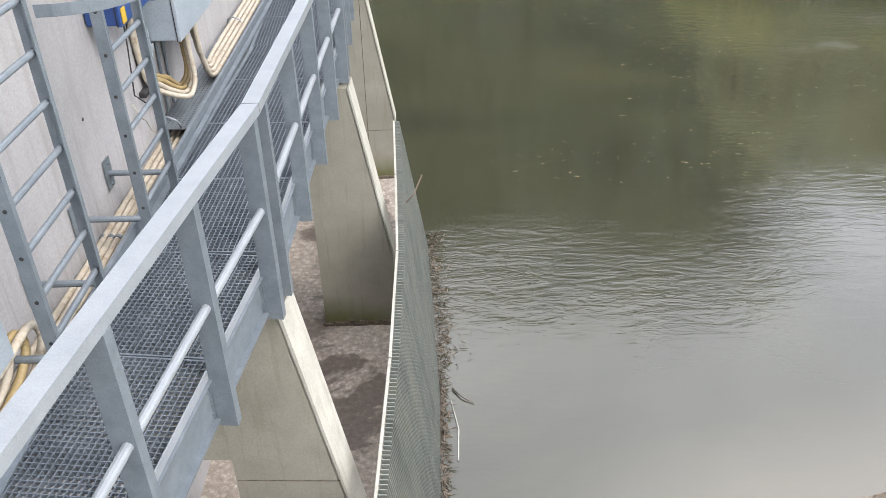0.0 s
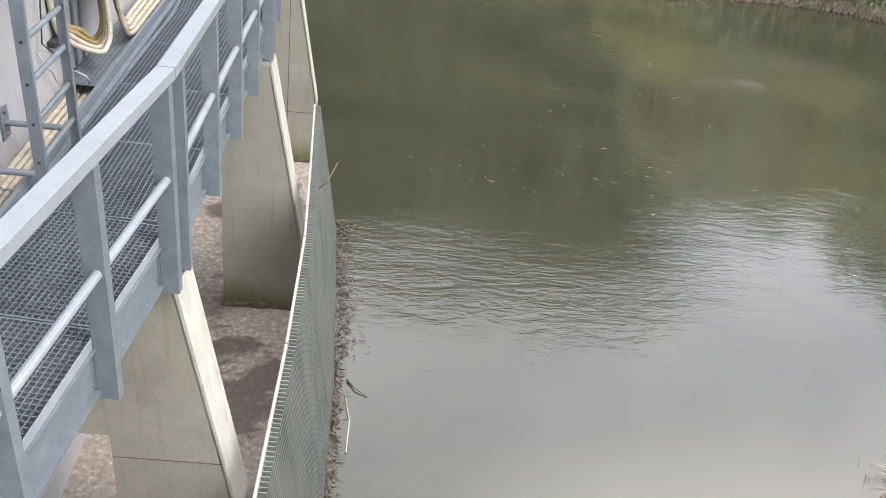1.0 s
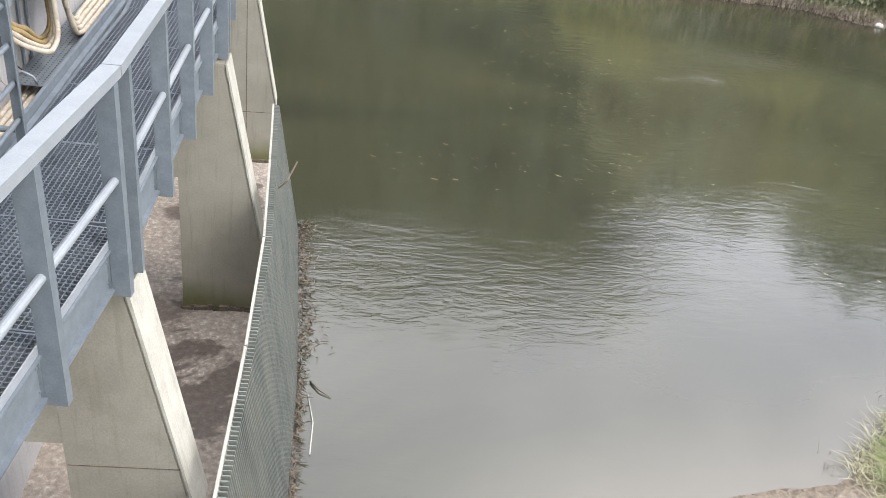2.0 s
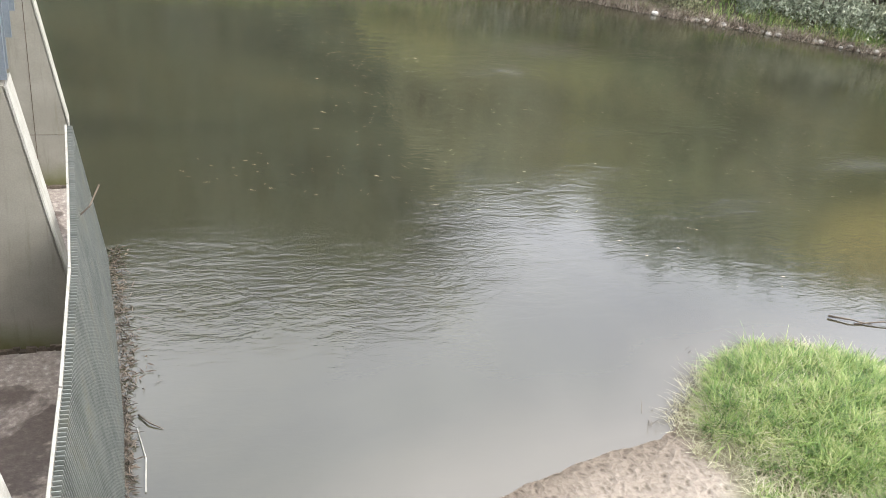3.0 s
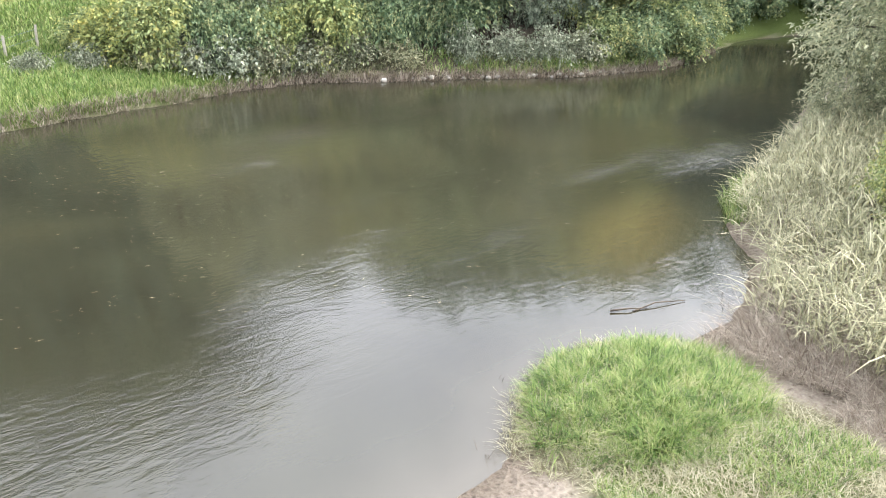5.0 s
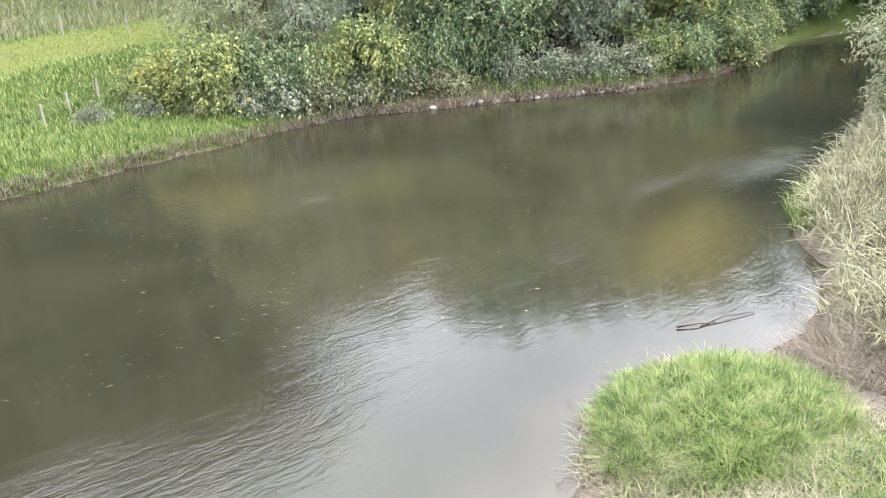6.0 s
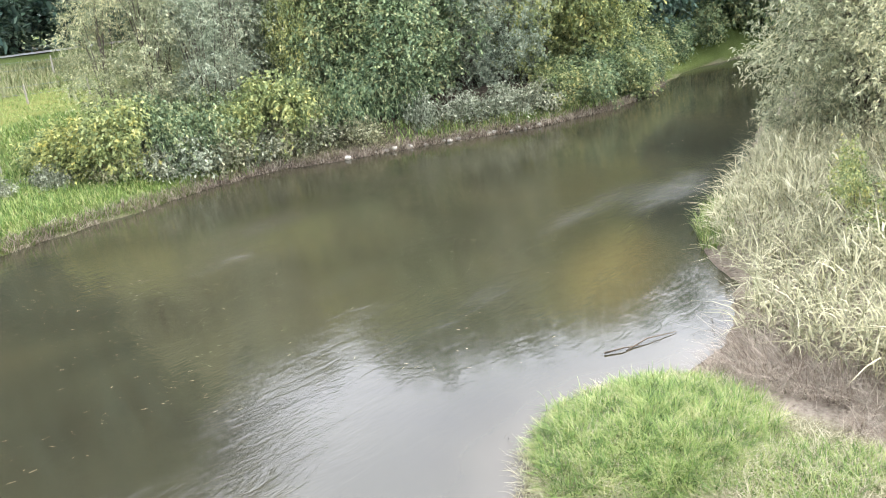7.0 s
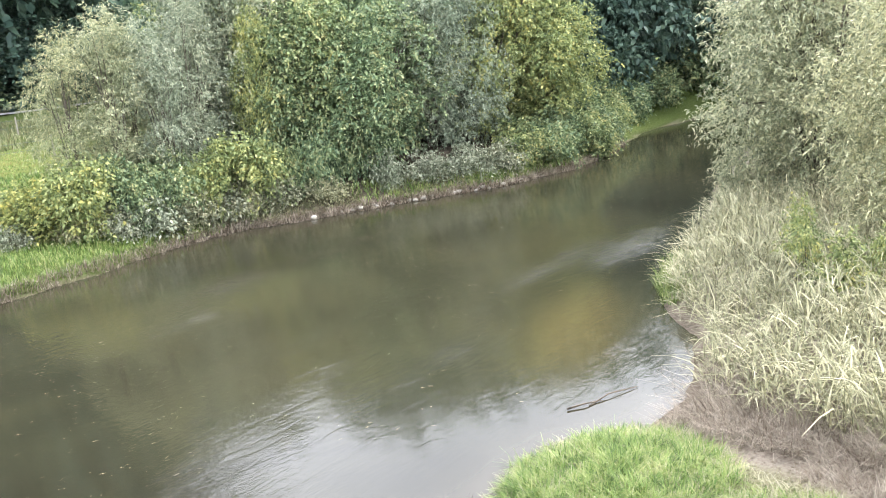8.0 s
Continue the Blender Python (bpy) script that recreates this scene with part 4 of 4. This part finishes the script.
px, py = scatter(60000, 5.6, 11.4, 3.2, 7.9, lambda x, y, h, dl, dr: (hum(x, y) < 1.0) & (dr > -0.10) & (rs.uniform(0, 1, x.shape) < 0.24 + 0.7 * np.clip((7.5 - x) / 1.0, 0, 1) + 0.45 * np.clip((4.9 - y) / 1.0, 0, 1)))
tagged(blades("pale_blades", px, py, rs.uniform(0.10, 0.25, len(px)), rs.uniform(0.006, 0.012, len(px)), GRASS_DRY, 15, 1.4, 1.5), "straw-pale blades among the green grass", "grass", kind="stuff")
px, py = scatter(60000, 5.2, 11.8, 1.5, 8.0, lambda x, y, h, dl, dr: ((np.abs(hum(x, y) - 0.95) < 0.16) | ((tail(x, y) < 1) & (hum(x, y) > 0.72) & (rs.uniform(0, 1, x.shape) < 0.75))) & (dr > -0.05))
tagged(blades("dry_fringe", px, py, rs.uniform(0.09, 0.22, len(px)), rs.uniform(0.007, 0.014, len(px)), GRASS_DRY, 2, 1.5, 1.5), "yellowed grass fringing the hummock", "grass", kind="stuff")
px, py = scatter(20000, 5.6, 11.0, 1.5, 5.2, lambda x, y, h, dl, dr: (tail(x, y) < 0.95) & (hum(x, y) > 0.8) & (wave(x, y, 3.2, 33) > 0.0))
tagged(blades("tail_grass", px, py, rs.uniform(0.12, 0.26, len(px)), rs.uniform(0.008, 0.014, len(px)), GRASS, 13, 1.1, 1.1), "patchy green grass behind the hummock", "grass", kind="stuff")
px, py = scatter(46000, 8.6, 15.0, -1.0, 6.2, lambda x, y, h, dl, dr: (dr > 0.4) & (wave(x, y, 1.7, 21) > 0.04) & (hum(x, y) > 1.1) & (x > 9.9))
tagged(blades("straw_litter", px, py, rs.uniform(0.12, 0.36, len(px)), rs.uniform(0.006, 0.012, len(px)), STRAW, 3, 1.9, 1.1), "thin dry grass over the muddy bank", "grass", kind="stuff")

# reeds along the near bank: stalks, and arching leaves that hang from them
inreed = lambda x, y, h, dl, dr: (x - 0.35 * (y - 6.5) > 12.3 + 0.45 * wave(x, y, 1.8, 31)) & (dr < 6.5) & (dr > 0.35)
px, py = scatter(12500, 11.0, 28.0, -1.0, 14.5, inreed)
tall = rs.uniform(0.55, 1.45, len(px)) * np.clip(0.34 + land(px, py)[2] * 0.34, 0, 1) * (1 + 0.3 * wave(px, py, 2.2, 36))
tagged(blades("reed_stalks", px, py, tall * 1.1, rs.uniform(0.009, 0.016, len(px)), REED, 4, 0.55, 0.7, wind=(-0.2, 0.1), segs=3), "pale drying reed stalks on the bank", "reeds", kind="stuff")
qx, qy, qt = np.repeat(px, 5), np.repeat(py, 5), np.repeat(tall, 5)
qz = land(qx, qy)[0] + qt * rs.uniform(0.18, 0.92, len(qx))
qx, qy = qx + rs.normal(0, 0.07, len(qx)), qy + rs.normal(0, 0.07, len(qx))
tagged(blades("reed_leaves", qx, qy, rs.uniform(0.22, 0.58, len(qx)), rs.uniform(0.014, 0.032, len(qx)), REED, 16, 1.2, 1.7, z=qz, wind=(-0.25, 0.1), segs=3), "arching grey-green and straw reed leaves", "reeds", kind="stuff")
px, py = scatter(36000, 10.6, 17.0, 2.5, 9.5, lambda x, y, h, dl, dr: (dr > 0.45) & (x - 0.35 * (y - 6.5) > 11.4 + 0.4 * wave(x, y, 1.8, 32)) & (x - 0.35 * (y - 6.5) < 14.2))
tagged(blades("fallen_reeds", px, py, rs.uniform(0.2, 0.75, len(px)), rs.uniform(0.006, 0.013, len(px)), STRAW, 5, 1.5, 1.1, wind=(-0.1, 0.0)), "brown flattened reed stalks at the bank's foot", "reeds", kind="stuff")
px, py = scatter(4000, 16.0, 19.6, 8.6, 11.2, lambda x, y, h, dl, dr: (dr > 0.0) & (dr < 0.8))
tagged(blades("shore_grass", px, py, rs.uniform(0.25, 0.55, len(px)), rs.uniform(0.012, 0.02, len(px)), GRASS, 6, 0.7, 0.8), "bright green grass at the water's edge", "grass", kind="stuff")

# far bank: grass shelf, dry edge, weeds on the dike
px, py = scatter(48000, 0.0, 16.5, 24.6, 33.0, lambda x, y, h, dl, dr: (dl > 0.15) & (dl < 6.0) & (x < 15.2 + 0.5 * wave(x, y, 1.2, 41)))
tagged(blades("shelf_grass", px, py, rs.uniform(0.15, 0.36, len(px)), rs.uniform(0.018, 0.034, len(px)), GRASS, 7, 0.7, 0.8), "lush green grass shelf beside the river", "grass", kind="stuff")
px, py = scatter(130000, 2.0, 38.0, 21.0, 28.2, lambda x, y, h, dl, dr: (dl > -0.05) & (dl < 0.42))
tagged(blades("edge_straw", px, py, rs.uniform(0.15, 0.42, len(px)), rs.uniform(0.016, 0.03, len(px)), STRAW, 8, 1.2, 1.0), "dry straw hanging over the bank's edge", "grass", kind="stuff")
px, py = scatter(70000, 15.0, 38.0, 21.0, 28.5, lambda x, y, h, dl, dr: (dl > 0.3) & (dl < 1.9) & (wave(x, y, 0.9, 44) + rs.uniform(-0.5, 0.5, x.shape) + 0.4 * wave(x, y, 4.0, 46) > 0.0) & (x > 20.4 + rs.uniform(0, 1.5, x.shape)))
tagged(blades("bank_grass", px, py, rs.uniform(0.2, 0.5, len(px)), rs.uniform(0.02, 0.035, len(px)), GRASS, 9, 0.7, 0.8), "green grass on the steep bank", "grass", kind="stuff")
px, py = scatter(22000, 0.0, 24.0, 36.0, 62.0, lambda x, y, h, dl, dr: (y > 43.0 + 0.55 * (x - 8.0) + 0.8 * wave(x, y, 0.6, 47)) & (dl < 40))
tagged(blades("dike_weeds", px, py, rs.uniform(0.2, 0.55, len(px)), rs.uniform(0.03, 0.06, len(px)), WEEDS, 10, 0.6, 0.7), "tall dry weeds on the dike", "weeds", kind="stuff")
px, py = scatter(26000, 0.0, 17.0, 29.0, 38.0, lambda x, y, h, dl, dr: (dl > 5.0) & (y < 36.0 + 0.55 * (x - 8.0) + 0.8 * wave(x, y, 1.6, 71)))
tagged(blades("dike_grass", px, py, rs.uniform(0.12, 0.35, len(px)), rs.uniform(0.025, 0.05, len(px)), GRASS, 12, 0.7, 0.8), "rough green grass on the dike slope", "grass", kind="stuff")

px, py = scatter(30000, 2.0, 18.0, 30.0, 50.0, lambda x, y, h, dl, dr: (np.abs(y - 39.5 - 0.55 * (x - 8.0)) < 4.2) & (dl > 4))
tagged(blades("mown_grass", px, py, rs.uniform(0.05, 0.16, len(px)), rs.uniform(0.02, 0.04, len(px)), GRASS, 17, 0.9, 0.9), "short mown yellow-green grass on the dike", "grass", kind="stuff")
px, py = scatter(90000, 14.5, 34.0, 21.0, 30.0, lambda x, y, h, dl, dr: (dl > 0.25) & (dl < 2.4) & (wave(x, y, 1.4, 45) > -0.35))
tagged(blades("bank_litter", px, py, rs.uniform(0.12, 0.30, len(px)), rs.uniform(0.012, 0.024, len(px)), WEEDS, 14, 1.9, 1.2), "dead stalks and litter on the earthy bank", "litter", kind="stuff")

# path on the dike
bm = bmesh.new()
row = []
for k in range(41):
    x = -70 + 4.0 * k
    y = 75.0 - 0.05 * x
    row.append([bm.verts.new((x, y + s, height(x, y + s) + 0.05)) for s in (-2.2, 2.2)])
for a, b in zip(row, row[1:]):
    bm.faces.new((a[0], b[0], b[1], a[1]))
tagged(part("path", bm, PATH), "pale gravel path along the dike", "path", kind="structure")

# trees of the far bank
def group_of(base, rows):
    for x, y, s, t, sz in rows:
        put(base, x, y, s, t, sz)


def planted(name, x, y, *rest):
    return tree(name, (x, y, height(x, y) - 0.05), *rest)


FB, SB = "trees on the far bank", "shrubs on the far bank"
BROAD = planted("bank_tree", 21.6, 28.8, "dense green broadleaf tree on the far bank", "tree", 21, 2.5, 6.0, 0.8, 44, 2600, 10, 0.17, 0.58, LEAF_GREEN, 0.16, 3, 0.3, FB)
group_of(BROAD, ((22.6, 26.9, 0.86, 40, 0.80), (24.2, 26.8, 0.95, 130, 0.92), (24.8, 31.4, 1.15, 200, 1.25), (20.2, 29.6, 0.8, 300, 0.85), (27.0, 28.6, 1.1, 75, 1.15), (19.2, 33.6, 1.1, 20, 1.2)))
SILVER = planted("silver_tree", 19.6, 31.6, "tall silver-green tree on the far bank", "tree", 27, 2.6, 8.2, 0.8, 46, 3000, 10, 0.17, 0.34, LEAF_SILVER, 0.14, 3, 0.25, FB)
group_of(SILVER, ((17.7, 31.4, 0.9, 90, 0.95), (26.2, 26.4, 0.78, 30, 0.80), (27.6, 25.2, 0.70, 210, 0.78), (22.6, 31.0, 0.95, 150, 1.0)))
WILLOW = planted("young_willow", 13.3, 30.2, "feathery upright silver willow with thin stems", "tree", 22, 1.5, 5.9, 0.9, 34, 1900, 9, 0.16, 0.20, LEAF_SILVER, 0.09, 7, 0.1, FB, 0.2)
group_of(WILLOW, ((11.9, 30.8, 0.86, 90, 0.93), (15.2, 29.8, 1.05, 200, 0.95), (14.4, 31.2, 1.0, 300, 0.9), (16.6, 30.2, 0.95, 20, 1.05)))
GOLD = planted("turning_tree", 29.8, 25.4, "tree with yellowing autumn leaves on the far bank", "tree", 23, 3.0, 7.0, 1.3, 46, 3400, 10, 0.175, 0.55, LEAF_YELLOW, 0.18, 2, 0.3, FB)
group_of(GOLD, ((32.3, 24.6, 0.92, 140, 0.9), (19.2, 29.2, 0.36, 60, 0.75)))
YSHRUB = planted("yellow_shrub", 11.2, 28.9, "yellow-green shrub on the bank", "shrub", 25, 1.35, 2.0, 0.2, 16, 900, 9, 0.155, 0.58, LEAF_YELLOW, 0.05, 5, 0.35, SB)
group_of(YSHRUB, ((10.1, 30.0, 0.9, 60, 0.8), (9.5, 31.2, 0.8, 300, 0.6), (16.9, 27.9, 1.05, 200, 1.15), (15.7, 28.4, 0.8, 15, 0.9)))
GSHRUB = planted("green_shrub", 30.9, 23.2, "fresh green brambles over the bank", "shrub", 26, 1.7, 1.6, 0.0, 18, 1500, 9, 0.15, 0.62, LEAF_GREEN, 0.04, 5, 0.5, SB)
group_of(GSHRUB, ((29.2, 23.6, 0.85, 100, 0.8), (32.8, 23.2, 1.0, 200, 0.9), (34.8, 23.9, 1.0, 300, 0.9), (33.4, 25.0, 1.2, 30, 1.1), (37.0, 25.0, 1.0, 70, 0.9), (39.6, 26.2, 1.0, 20, 0.9), (42.8, 27.0, 1.1, 140, 1.0), (46.5, 27.0, 1.2, 250, 1.1), (36.4, 26.6, 1.3, 10, 1.2),
                  (12.8, 29.2, 0.85, 160, 1.1), (14.4, 29.0, 0.85, 40, 1.1), (18.6, 28.2, 0.8, 80, 1.1), (20.4, 27.5, 0.8, 10, 1.2), (22.0, 26.8, 0.7, 310, 1.2)))
SHRUB = planted("bank_shrub", 13.2, 28.2, "dusty grey-green shrub hanging over the bank's edge", "shrub", 24, 1.15, 0.95, 0.0, 18, 520, 9, 0.16, 0.5, LEAF_DUSTY, 0.04, 5, 0.6, SB)
group_of(SHRUB, ((11.9, 28.50, 0.8, 80, 0.8), (14.6, 28.10, 0.9, 30, 0.9), (15.9, 28.10, 0.9, 140, 0.9), (17.1, 27.80, 0.85, 220, 0.9), (18.3, 27.40, 0.8, 10, 0.8), (20.0, 26.50, 0.75, 280, 0.6), (24.2, 24.95, 0.8, 100, 0.8), (26.0, 23.95, 0.85, 190, 0.9), (27.3, 23.45, 0.85, 330, 0.9), (10.6, 29.00, 0.65, 50, 0.6), (8.8, 29.60, 0.55, 150, 0.6), (22.6, 25.65, 0.7, 250, 1.0), (7.0, 29.80, 0.5, 20, 0.5)))

# willows of the near bank
NEAR = planted("bank_willow", 25.0, 8.9, "large grey-green willow leaning over reeds", "tree", 31, 3.3, 7.6, 0.3, 70, 9000, 10, 0.15, 0.27, LEAF_WILLOW, 0.20, 5, 0.2, "willows on the near bank", 0.4)
group_of(NEAR, ((20.4, 4.6, 0.85, 130, 0.85), (29.5, 9.6, 1.0, 240, 1.0)))
GR = planted("goldenrod", 15.6, 5.0, "yellow flowering weed among the reeds", "weed", 35, 0.45, 0.9, 0.7, 6, 200, 7, 0.09, 0.45, LEAF_YELLOW, 0.015, 4, 0.2, "yellow weeds")
group_of(GR, ((16.3, 5.9, 0.9, 120, 1.0), (16.0, 4.3, 0.8, 210, 1.0), (17.2, 6.4, 0.8, 20, 1.1)))

# woods that close the view
WOOD = planted("far_tree", 47.0, 29.0, "dark tall tree of the woods", "tree", 41, 5.2, 13.5, 2.0, 34, 2000, 7, 0.44, 0.6, LEAF_DARK, 0.35, 1, 0.2, "trees of the far woods")
rw = random.Random(5)
for x, y, s in ((42.5, 29.5, 0.85), (52.0, 28.0, 0.72), (57.0, 22.0, 1.0), (62.0, 16.5, 1.0), (46.0, 35.0, 1.05), (54.0, 33.0, 0.9), (40.0, 33.5, 1.0), (36.0, 35.5, 0.95), (32.0, 38.0, 1.0), (40.0, 11.0, 0.8),
                (48.0, 13.5, 0.8), (56.0, 11.0, 0.9), (66.0, 24.0, 1.1), (72.0, 17.0, 1.1), (60.0, 30.0, 0.85), (34.0, 66.0, 1.5)):
    put(WOOD, x, y, s, rw.uniform(0, 360))
# a tall stand beyond the path, then lower trees round to the river's bend
for k in range(11):
    a = radians(-34 + 5.5 * k)
    put(WOOD, 87 * math.sin(a) + rw.uniform(-1, 1), 87 * math.cos(a) + rw.uniform(-2, 2), 2.3 * rw.uniform(0.95, 1.05), rw.uniform(0, 360), 3.0 * rw.uniform(0.95, 1.06))
for k in range(7):
    a = radians(31 + 3.8 * k)
    put(WOOD, 62 * math.sin(a), 62 * math.cos(a), 1.1 * rw.uniform(0.9, 1.1), rw.uniform(0, 360), (1.02 if k == 1 else 1.2) * rw.uniform(0.95, 1.05))
for k in range(4):
    a = radians(24 + 5 * k)
    put(WOOD, 90 * math.sin(a), 90 * math.cos(a), 1.5, rw.uniform(0, 360), 1.7)

# undergrowth that closes the foot of the woods and the river's far bend
for k in range(9):
    a = radians(-4 + 4.0 * k)
    put(WOOD, 83 * math.sin(a), 83 * math.cos(a), 1.1, rw.uniform(0, 360), 0.62 * rw.uniform(0.9, 1.1))
for x, y in ((53.0, 25.0), (56.5, 23.0), (60.0, 20.6), (63.5, 18.2)):
    put(GSHRUB, x, y, 2.0, rw.uniform(0, 360), 1.9)

# fence posts on the dike


def fence(name, pts, h, label):
    f = empty(name, (pts[0][0], pts[0][1], height(*pts[0])), label, "fence")
    for x, y in pts:
        bm = bmesh.new()
        z = height(x, y)
        add_tube(bm, [(x, y, z - 0.2), (x + rw.uniform(-0.04, 0.04), y, z + h * rw.uniform(0.9, 1.08))], 0.055, 8, 0.045)
        local_part("post", bm, POSTWOOD, f)
    for q in (0.45, 0.85):
        bm = bmesh.new()
        add_tube(bm, [(x, y - 0.05, height(x, y) + h * q) for x, y in pts], 0.006, 4)
        local_part("wire", bm, GALV, f)
    return f


fence("meadow_fence", [(2.9, 29.9), (5.5, 29.9), (6.6, 31.0), (7.8, 31.7)], 0.75, "short weathered fence posts in the grass")
fence("dike_fence", [(2.2, 43.3), (5.7, 43.0), (9.5, 42.8), (12.5, 42.6), (15.4, 42.3)], 1.0, "weathered wooden posts across the dike")
fence("path_fence", [(6.6, 56.7), (10.5, 55.6), (14.3, 54.6), (17.6, 53.5), (21.5, 52.4)], 1.1, "wooden posts along the path")


def stone(name, x, y, s, mat, label, seed):
    r = random.Random(seed)
    bm = bmesh.new()
    bmesh.ops.create_icosphere(bm, subdivisions=2, radius=s)
    for v in bm.verts:
        v.co *= 1 + 0.28 * noise.noise(v.co / s * 1.3 + Vector((seed, 0, 0)))
        v.co.z *= 0.62
    ob = part(name, bm, mat)
    ob.location = (x, y, max(height(x, y), 0.0) + s * 0.2)
    ob.rotation_euler = (0, 0, r.uniform(0, 6))
    return tagged(ob, label, "stone", "stones at the waterline")


stone("pale_stone", 18.55, 25.65, 0.13, WHITE_STONE, "pale boulder at the far waterline", 3)
for k in range(36):
    x = rw.choice((20.3, 21.8, 25.6, 28.5)) + rw.gauss(0, 0.8)
    y = float(np.interp(x, [p[0] for p in LEFT], [p[1] for p in LEFT])) + 0.12 + 0.2 * rw.random()
    stone("bank_stone", x, y, 0.045 + 0.10 * rw.random() ** 2, STONE, "grey-brown stone at the far waterline", k)

# driftwood
for pts, r in (([(10.45, 7.72, 0.03), (10.75, 7.56, 0.05), (11.1, 7.42, 0.01)], 0.019), ([(10.8, 7.5, 0.0), (11.3, 7.42, 0.06), (11.9, 7.2, 0.02)], 0.016), ([(13.35, 6.75, 0.05), (13.6, 6.9, 0.12), (13.9, 7.1, 0.06)], 0.09),
               ([(0.12, 7.15, 0.02), (0.22, 7.0, 0.03), (0.36, 6.9, 0.01)], 0.012)):
    bm = bmesh.new()
    add_tube(bm, pts, r, 7, r * 0.4)
    tagged(part("driftwood", bm, DRIFT, smooth=True), "dark stick lying in the shallow water", "driftwood", "driftwood")
bm = bmesh.new()
add_tube(bm, [(0.10, 6.95, 0.012), (0.17, 6.5, 0.014), (0.15, 6.05, 0.012)], 0.008, 6)
tagged(part("reed_stalk", bm, COPING, smooth=True), "pale straight stalk floating by the screen", "stalk")
bm = bmesh.new()
add_tube(bm, [(-0.40, 8.45, 1.75), (-0.28, 8.5, 1.85), (-0.18, 8.75, 1.98)], 0.010, 6)
tagged(part("caught_twig", bm, DRIFT), "dark twig caught in the bar screen", "twig")

px, py = scatter(900, 5.8, 13.8, 5.4, 8.2, lambda x, y, h, dl, dr: (dr < 0.05) & (dr > -0.55) & ((x < 7.6) | (x > 11.6)) & (wave(x, y, 3.0, 81) > -0.05))
tagged(blades("drowned_stems", px, py, rs.uniform(0.05, 0.22, len(px)), rs.uniform(0.005, 0.010, len(px)), DRIFT, 18, 1.8, 1.2, z=np.full(len(px), 0.015)), "dark dead stems standing in the shallow margin", "stems", kind="stuff")

# litter along the foot of the screen and specks drifting on the river
n = 1500
t = rs.uniform(0, 1, n)
py = 4.2 + 6.4 * t
px = np.interp(py, [p[1] for p in TOPS], [p[0] for p in TOPS]) + LEAN * 1.98 + np.abs(rs.normal(0, 0.06, n)) * (0.6 + 1.2 * (py > 7.5))
d = rs.normal(size=(n, 3)) * np.array([1, 1, 0.12])
d /= np.linalg.norm(d, axis=1)[:, None]
v, f = leaf_arrays(np.stack([px, py, 0.012 + rs.uniform(0, 0.02, n)], 1), d, rs.uniform(0.03, 0.14, n), rs.uniform(0.008, 0.022, n), rs, 0.0)
tagged(new("screen_litter", mesh_from("screen_litter", v, f, DRIFT)), "dark twigs and leaves washed against the screen", "litter", kind="stuff")
n = 5200
px, py = rs.uniform(0.5, 26, n), rs.uniform(8.5, 23, n)
h, dl, dr = land(px, py)
k = (h < -0.25) & (wave(px, py, 0.45, 77) + rs.uniform(-0.3, 0.3, n) > 0.10) & (np.hypot(px, py) > 12.5)
px, py = px[k], py[k]
a = radians(-20) + rs.normal(0, 0.5, len(px))
d = np.stack([np.cos(a), np.sin(a), 0 * a], 1)
v, f = leaf_arrays(np.stack([px, py, np.full(len(px), 0.006)], 1), d, rs.uniform(0.03, 0.16, len(px)), rs.uniform(0.005, 0.012, len(px)), rs, 0.0)
v[:, 2] = 0.006
tagged(new("drifting_specks", mesh_from("drifting_specks", v, f, GRASS_DRY)), "pale leaf bits and foam drifting downstream", "litter", kind="stuff")
